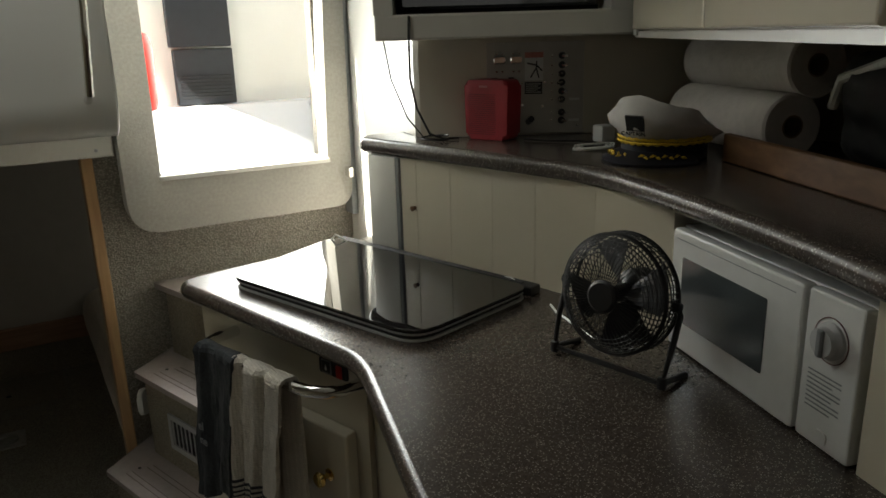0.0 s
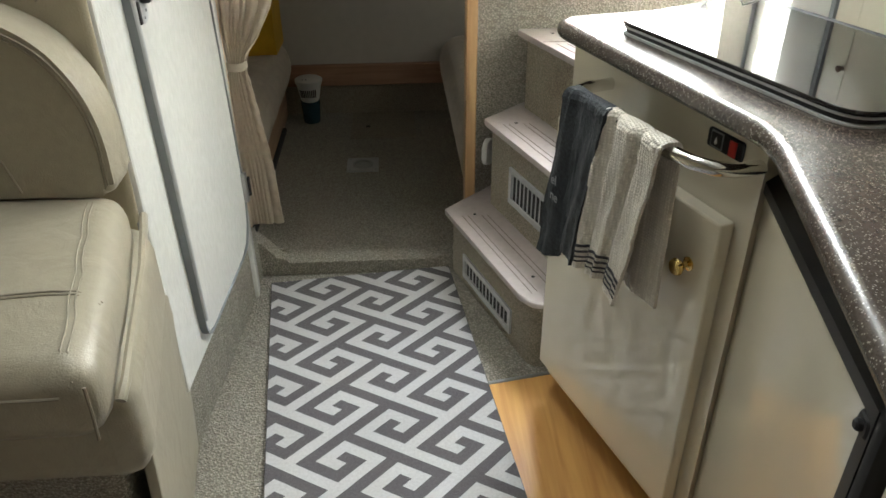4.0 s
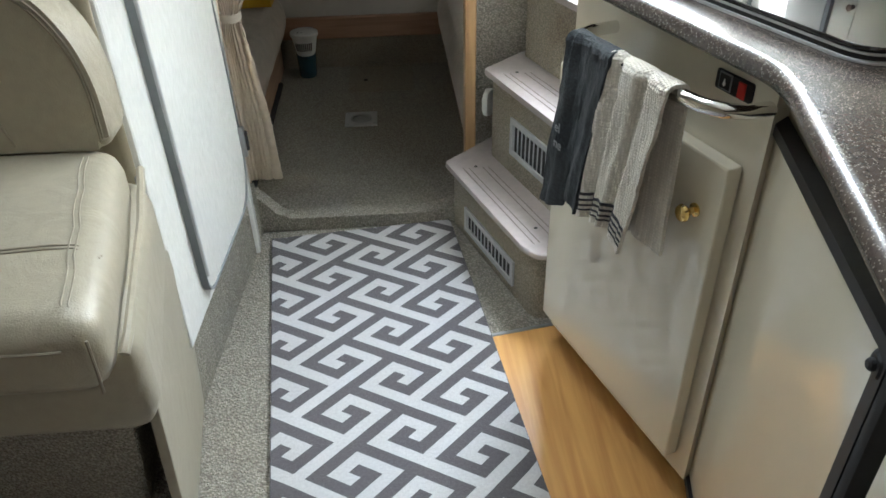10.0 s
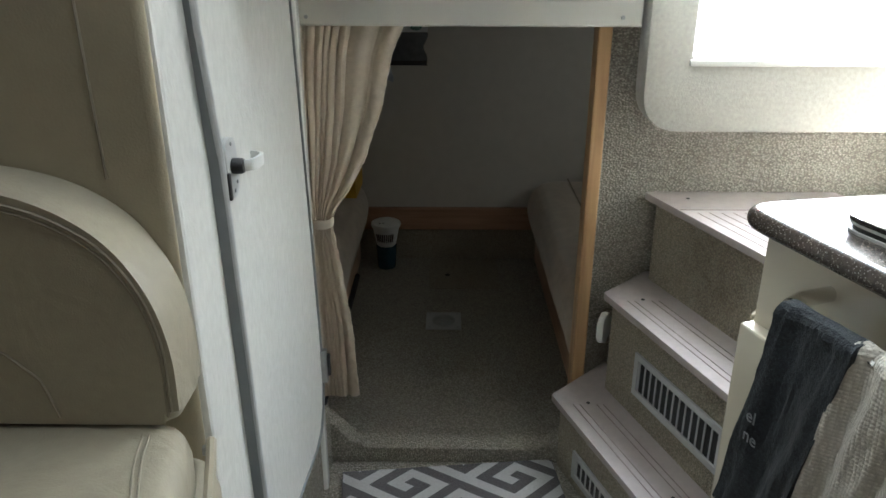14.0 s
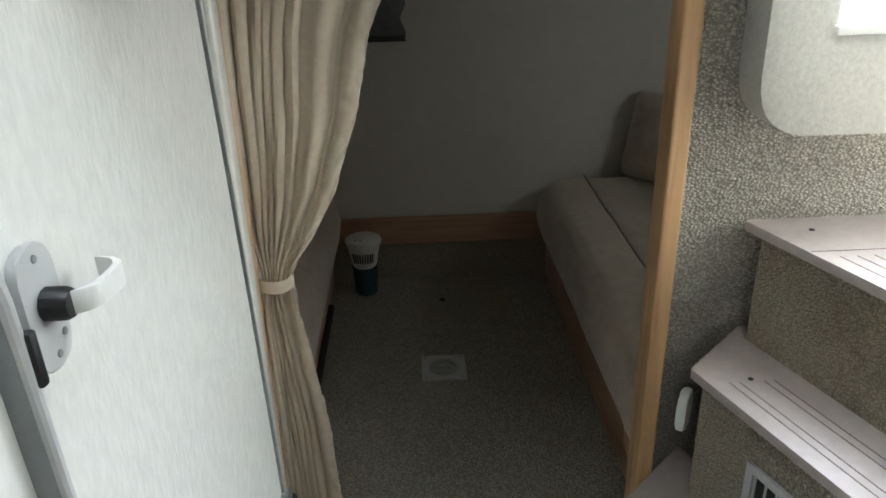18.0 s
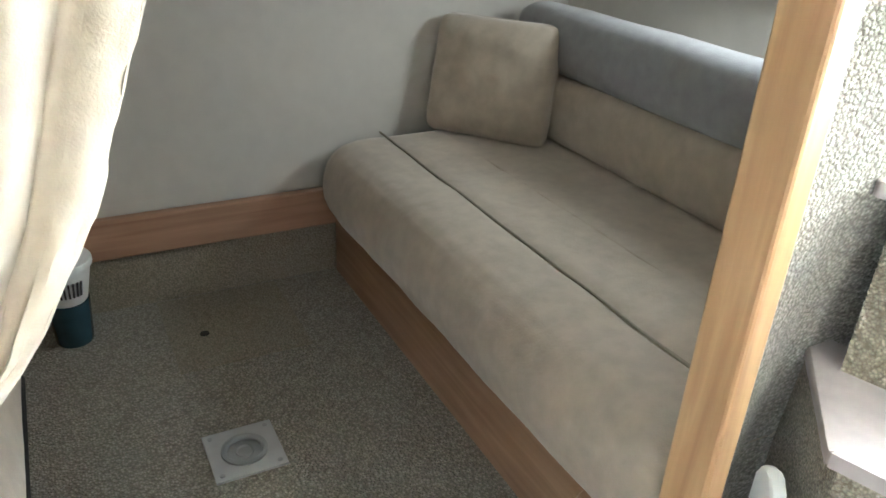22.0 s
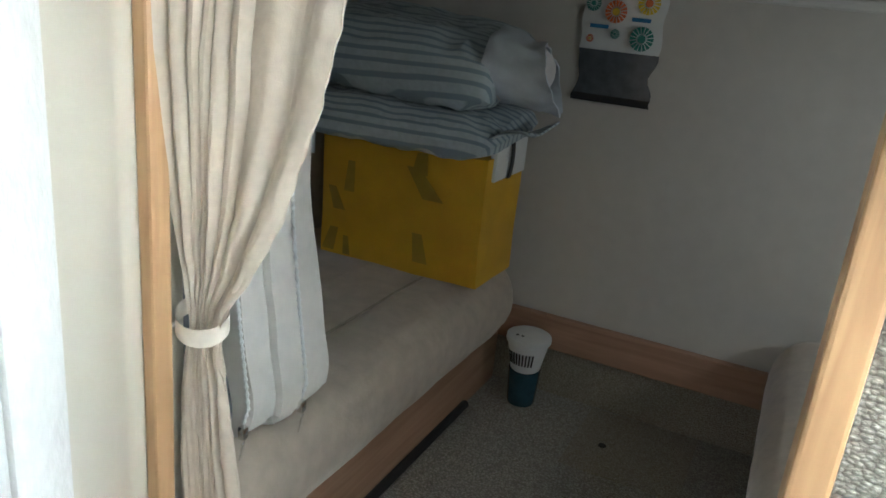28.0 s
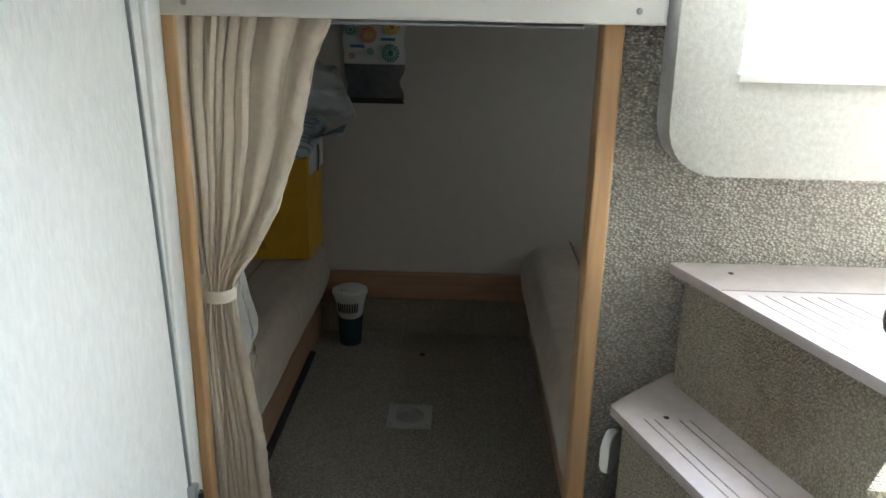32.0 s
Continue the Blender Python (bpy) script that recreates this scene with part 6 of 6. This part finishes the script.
def on_h(f, s, z):
    return HC + HF * (f * 0.90) + HS * (s * 0.90) + UP * (z * 0.86)


def oval(k, n, a, b, z, tilt=0.0):
    t = 2 * math.pi * k / n
    return on_h(a * math.cos(t), b * math.sin(t), z + tilt * math.cos(t))


bmh = bmesh.new()
rings = [[bmh.verts.new(oval(k, 32, a, b, z, tl)) for k in range(32)] for a, b, z, tl in ((0.088, 0.075, 0.043, 0.0), (0.093, 0.080, 0.052, 0.004), (0.112, 0.096, 0.057, 0.014), (0.119, 0.102, 0.064, 0.034), (0.104, 0.088, 0.070, 0.058), (0.066, 0.056, 0.066, 0.044), (0.02, 0.02, 0.062, 0.012))]
for r0, r1 in zip(rings, rings[1:]):
    for k in range(32):
        bmh.faces.new((r0[k], r0[(k + 1) % 32], r1[(k + 1) % 32], r1[k]))
bmh.faces.new(rings[-1])
for v in bmh.verts:
    v.co += Vector(noise.noise_vector(v.co * 22)) * 0.009
part("crown", bmh, mat("white_cap_cloth", (0.66, 0.64, 0.62), 0.9, vary=0.05, bump=0.3, bump_scale=400), hat, "white cloth crown", 60)
bb = bmesh.new()
r0 = [bb.verts.new(oval(k, 32, 0.090, 0.077, 0.004)) for k in range(32)]
r1 = [bb.verts.new(oval(k, 32, 0.092, 0.079, 0.048)) for k in range(32)]
for k in range(32):
    bb.faces.new((r0[k], r0[(k + 1) % 32], r1[(k + 1) % 32], r1[k]))
part("band", bb, NAVY, hat, "navy cloth band")


def visor(u, v):
    t = (u - 0.5) * 2.3
    a = 0.092 + 0.055 * v * math.cos(t * 0.75)
    return on_h(a * math.cos(t), (0.079 + 0.03 * v) * math.sin(t), 0.020 - 0.016 * v + 0.004 * math.cos(t))


part("visor", sheet(visor, 20, 6, 0.003), NAVY, hat, "navy visor")
braid = [oval(k, 64, 0.095, 0.082, 0.045 + 0.002 * (k % 2)) for k in range(-20, 21)]
part("braid", tube(braid, [0.0032 if k % 2 else 0.0024 for k in range(41)], 6), YELLOW_BRAID, hat, "twisted gold braid")
part("braid", tube([p - UP * 0.006 for p in braid], [0.0024 if k % 2 else 0.0032 for k in range(41)], 6), YELLOW_BRAID, hat, "twisted gold braid")
for sgn in (-1, 1):
    for k in range(8):
        p = visor(0.5 + sgn * (0.06 + 0.045 * k), 0.55)
        q = visor(0.5 + sgn * (0.10 + 0.045 * k), 0.40 + 0.3 * (k % 2))
        part("leaf", tube([p + UP * 0.003, p.lerp(q, 0.5) + UP * 0.004, q + UP * 0.003], [0.0008, 0.0028, 0.0006], 5), YELLOW_BRAID, hat)
part("badge", plate(on_h(0.1105, 0.016, 0.067), -HS, (HF * 0.35 + UP).normalized(), [(0, 0), (0.032, 0), (0.032, 0.026), (0, 0.026)], 0.004), BLACK, hat, "black anchor badge")
letters("CAPTAIN", 0.0105, on_h(0.118, 0.024, 0.0575), -HS, (HF * 0.5 + UP).normalized(), BLACK, hat)

# paper towel rolls, dark bag, board on the upper counter
for (nm, a, b, lab) in (("paper_roll", (1.285, 1.125, 1.262), (1.185, 0.815, 1.262), "white paper towel roll lying on another under the locker"), ("paper_roll", (1.245, 1.12, 1.166), (1.15, 0.825, 1.166), "white paper towel roll lying on the counter")):
    a, b = Vector(a), Vector(b)
    ro = thing(nm, tuple(b - UP * 0.05), lab, "paper roll", "paper rolls")
    d = (b - a)
    part("paper", lathe([(0.019, 0), (0.050, 0.0), (0.0535, 0.004), (0.0535, d.length - 0.004), (0.050, d.length), (0.019, d.length)], a, d, 32), PAPER, ro, "embossed white paper")
    part("core", lathe([(0.0188, 0.0), (0.0188, d.length + 0.0005), (0.0165, d.length + 0.0005), (0.0165, 0.0)], a, d, 20), mat("brown_card_core", (0.20, 0.14, 0.09), 0.8), ro, "brown card core")
tagged(part("fiddle_rail", plate((1.075, 0.88, 1.1125), Vector((-0.36, -0.93, 0)), UP, [(0, 0), (0.62, 0), (0.62, 0.045), (0, 0.045)], 0.016, 0.003, 2), DARK_OAK, None, "dark oak fiddle rail board lying on the dark counter"), category="board")
dk = thing("dark_bag", (1.10, 0.62, 1.112), "black bag with a pale rounded edge under the locker", "bag")
part("cloth", placed(soft_pillow(0.34, 0.18, 0.13, 31.0, 1.0), (-0.30, -0.95, 0), (-0.1, 0.1, 1), (1.16, 0.60, 1.20)), BLACK_MATT, dk)
part("rim", tube([(1.18, 0.78, 1.20), (1.15, 0.75, 1.245), (1.12, 0.66, 1.275), (1.08, 0.50, 1.285)], 0.008, 8), OFFWHITE, dk, "pale rim")

# desk fan
fan = thing("desk_fan", (0.73, 0.775, TOP), "small black wire desk fan on a bent tube stand", "fan")
FC = Vector((0.747, 0.781, 0.976))
FA = Vector((-0.97, -0.22, 0.12)).normalized()
FU = (UP - FA * UP.dot(FA)).normalized()
FR = FU.cross(FA)


def on_f(r, a, out):
    return FC + (FR * math.cos(a) + FU * math.sin(a)) * r + FA * out


R = 0.083
part("front_guard", tube([on_f(R, 2 * math.pi * k / 48, 0.018) for k in range(48)], 0.0028, 6, closed=True), BLACK, fan, "black wire guard")
part("rear_rim", tube([on_f(R, 2 * math.pi * k / 48, -0.012) for k in range(48)], 0.0028, 6, closed=True), BLACK, fan, "rear guard rim")
spokes = bmesh.new()
for k in range(60):
    a = 2 * math.pi * k / 60
    tube([on_f(0.020, a, 0.042), on_f(0.05, a, 0.040), on_f(0.072, a, 0.031), on_f(R, a, 0.018)], 0.0007, 4, spokes, cap=False)
    tube([on_f(R, a, 0.018), on_f(R + 0.0015, a, 0.003), on_f(R, a, -0.012)], 0.0009, 4, spokes, cap=False)
    tube([on_f(R, a, -0.012), on_f(0.066, a, -0.034), on_f(0.03, a, -0.040)], 0.0007, 4, spokes, cap=False)
tagged(part("wire_mesh", spokes, BLACK, fan, "fine black guard wires"), kind="stuff")
for r, o in ((0.0815, 0.0205), (0.0785, 0.0245), (0.075, 0.028), (0.071, 0.0315), (0.066, 0.0345), (0.060, 0.037), (0.062, -0.0345), (0.077, -0.019), (0.070, -0.028), (0.0845, 0.010), (0.0845, -0.004)):
    part("guard_ring", tube([on_f(r, 2 * math.pi * k / 40, o) for k in range(40)], 0.001, 5, closed=True), BLACK, fan)
part("badge", lathe([(0.023, 0.040), (0.023, 0.044), (0.019, 0.047), (0, 0.047)], FC, FA, 24), BLACK, fan, "round black badge")
part("motor", lathe([(0.0, -0.075), (0.022, -0.072), (0.030, -0.06), (0.030, -0.035), (0.012, -0.02), (0.012, 0.02), (0, 0.022)], FC, FA, 20), BLACK, fan, "black motor housing")
for i in range(4):
    def blade(u, v, i=i):
        a = i * math.pi / 2 + 0.95 * u - 0.2
        r = 0.014 + 0.062 * v
        return on_f(r, a, 0.012 - 0.028 * u + 0.004 * v)
    part("blade", sheet(blade, 8, 6, 0.0014), BLACK, fan, "black metal blade")
base_z = TOP + 0.007
foot = [on_f(R + 0.004, 0.05, 0.0), on_f(R + 0.010, 0.0, 0.0)]
s1, s2 = FC + FR * (R + 0.006), FC - FR * (R + 0.006)
f1, f2 = Vector((s1.x, s1.y, base_z)) + FA * 0.03, Vector((s2.x, s2.y, base_z)) + FA * 0.03
b1, b2 = Vector((s1.x, s1.y, base_z)) - FA * 0.05, Vector((s2.x, s2.y, base_z)) - FA * 0.05
part("stand", tube([s1, s1 + FR * 0.004 - UP * 0.01, (s1 + f1) / 2 + FR * 0.004, f1, f1.lerp(f2, 0.5), f2, (s2 + f2) / 2 - FR * 0.004, s2 - FR * 0.004 - UP * 0.01, s2], 0.0042, 8), BLACK, fan, "bent tube stand")
for p in (f1, f2):
    part("foot_pad", lathe([(0.006, -0.007), (0.007, 0.0), (0.006, 0.008), (0, 0.009)], p, UP, 10), BLACK_MATT, fan, "rubber foot")
    q = p - FA * 0.06
    part("rear_leg", tube([p, q, q - UP * 0.001], 0.0042, 8), BLACK, fan)
for p in (s1, s2):
    part("pivot_knob", lathe([(0.007, -0.008), (0.007, 0.004), (0, 0.006)], p, FR, 10), BLACK, fan)
tagged(part("white_cable", tube([(0.815, 1.02, 0.871), (0.80, 0.985, 0.871), (0.79, 0.93, 0.871), (0.775, 0.87, 0.872), (0.775, 0.82, 0.888)], 0.002, 6), WHITE_PLASTIC, None, "thin white power cable on the worktop"), category="cable")
tagged(part("loose_wire", tube([(0.675, 1.545, 0.872), (0.66, 1.56, 0.893), (0.645, 1.575, 0.903), (0.64, 1.59, 0.888), (0.66, 1.60, 0.872)], 0.0022, 6), WHITE_PLASTIC, None, "short white cord behind the cooktop"), category="cable")
tagged(part("white_flex", tube([(0.80, 1.22, 0.872), (0.805, 1.19, 0.878), (0.815, 1.14, 0.888), (0.82, 1.08, 0.872)], 0.002, 6), WHITE_PLASTIC, None, "white flex behind the cooktop lid"), category="cable")
cl = thing("courtesy_light", (0.234, 2.12, 0.31), "small white round step light beside the doorway trim", "lamp")
part("housing", plate((0.242, 2.155, 0.303), (0.55, 0.83, 0), (0, 0, 1), rounded([(0, 0), (0.05, 0), (0.05, 0.075), (0, 0.075)], 0.02, 5), 0.016, 0.005, 2), WHITE_PLASTIC, cl)

# ---- rug ----
rug = thing("runner_rug", (-0.05, 1.3, 0.0), "grey and white Greek key runner rug on the floor", "rug")
RO, RA = Vector((-0.371, 2.039)), Vector((0.1055, -0.9944)).normalized()
RC = Vector((-RA.y, RA.x))
RW, RL = 0.518, 2.30
LIGHT = {(i, 0) for i in range(4)} | {(0, 1), (0, 2), (1, 2)} | {(3, j) for j in range(1, 4)} | {(i, 4) for i in range(-1, 4)} | {(5, 0), (6, 0), (7, 0), (7, 1), (5, 1), (5, 2)} | {(i, 3) for i in range(5, 9)} | {(9, j) for j in range(-1, 4)}


def cell(i, j):
    """Reduces a place of the weave to its repeat: (5, 5) and (6, -6) bring the pattern back to itself."""
    p = math.floor((i + j) / 10.0 + 1e-9)
    q = math.floor((i - j) / 12.0 + 1e-9)
    return i - 5 * p - 6 * q, j - 5 * p + 6 * q


LIGHT = {cell(*c) for c in LIGHT}


def clip(poly, axis, limit, keep_less):
    out = []
    for k, p in enumerate(poly):
        q = poly[(k + 1) % len(poly)]
        inp, inq = (p[axis] <= limit) == keep_less, (q[axis] <= limit) == keep_less
        if inp:
            out.append(p)
        if inp != inq:
            t = (limit - p[axis]) / (q[axis] - p[axis])
            out.append((p[0] + t * (q[0] - p[0]), p[1] + t * (q[1] - p[1])))
    return out


def woven(a, b):
    """The near half of the runner is a little less stretched and skewed to starboard."""
    side = min(1.0, a / 0.02, (RW - a) / 0.02)
    return a + side * min(0.0135, max(0.0, 0.03 * (b - 0.75))), b if b < 1.0 else 1.0 + (b - 1.0) * 0.955


pile = bmesh.new()
for i in range(-70, 75):
    for j in range(-75, 75):
        cx, cy = 0.1692 + (i - j) * 0.0212, 0.9827 + (i + j) * 0.01628
        if not (-0.03 < cx < RW + 0.03 and -0.04 < cy < RL + 0.07):
            continue
        poly = [(cx, cy), (cx + 0.0212, cy + 0.01628), (cx, cy + 0.03256), (cx - 0.0212, cy + 0.01628)]
        for axis, limit, less in ((0, 0.002, False), (0, RW - 0.002, True), (1, 0.002, False), (1, RL + 0.055, True)):
            poly = clip(poly, axis, limit, less)
            if len(poly) < 3:
                break
        if len(poly) < 3:
            continue
        pts = [RO + RC * a + RA * b for a, b in (woven(*p) for p in poly)]
        fc = pile.faces.new([pile.verts.new((p.x, p.y, 0.0122)) for p in pts])
        fc.material_index = 0 if cell(i, j) in LIGHT else 1
bmesh.ops.remove_doubles(pile, verts=pile.verts, dist=0.0008)
for v in pile.verts:
    v.co.z += 0.0006 * noise.noise(v.co * 60)
    v.co.x += 0.0006 * noise.noise(v.co * 90)
part("woven_face", pile, [RUG_LIGHT, RUG_DARK], rug, "white key pattern on a grey ground", 0)
back = [tuple(RO + RC * a + RA * b) for a, b in ((0, 0), (RW, 0), (RW, RL), (0, RL))]
part("backing", prism(back, 0.0045, 0.0118, 0.002, 2), RUG_DARK, rug, "dark bound edge")
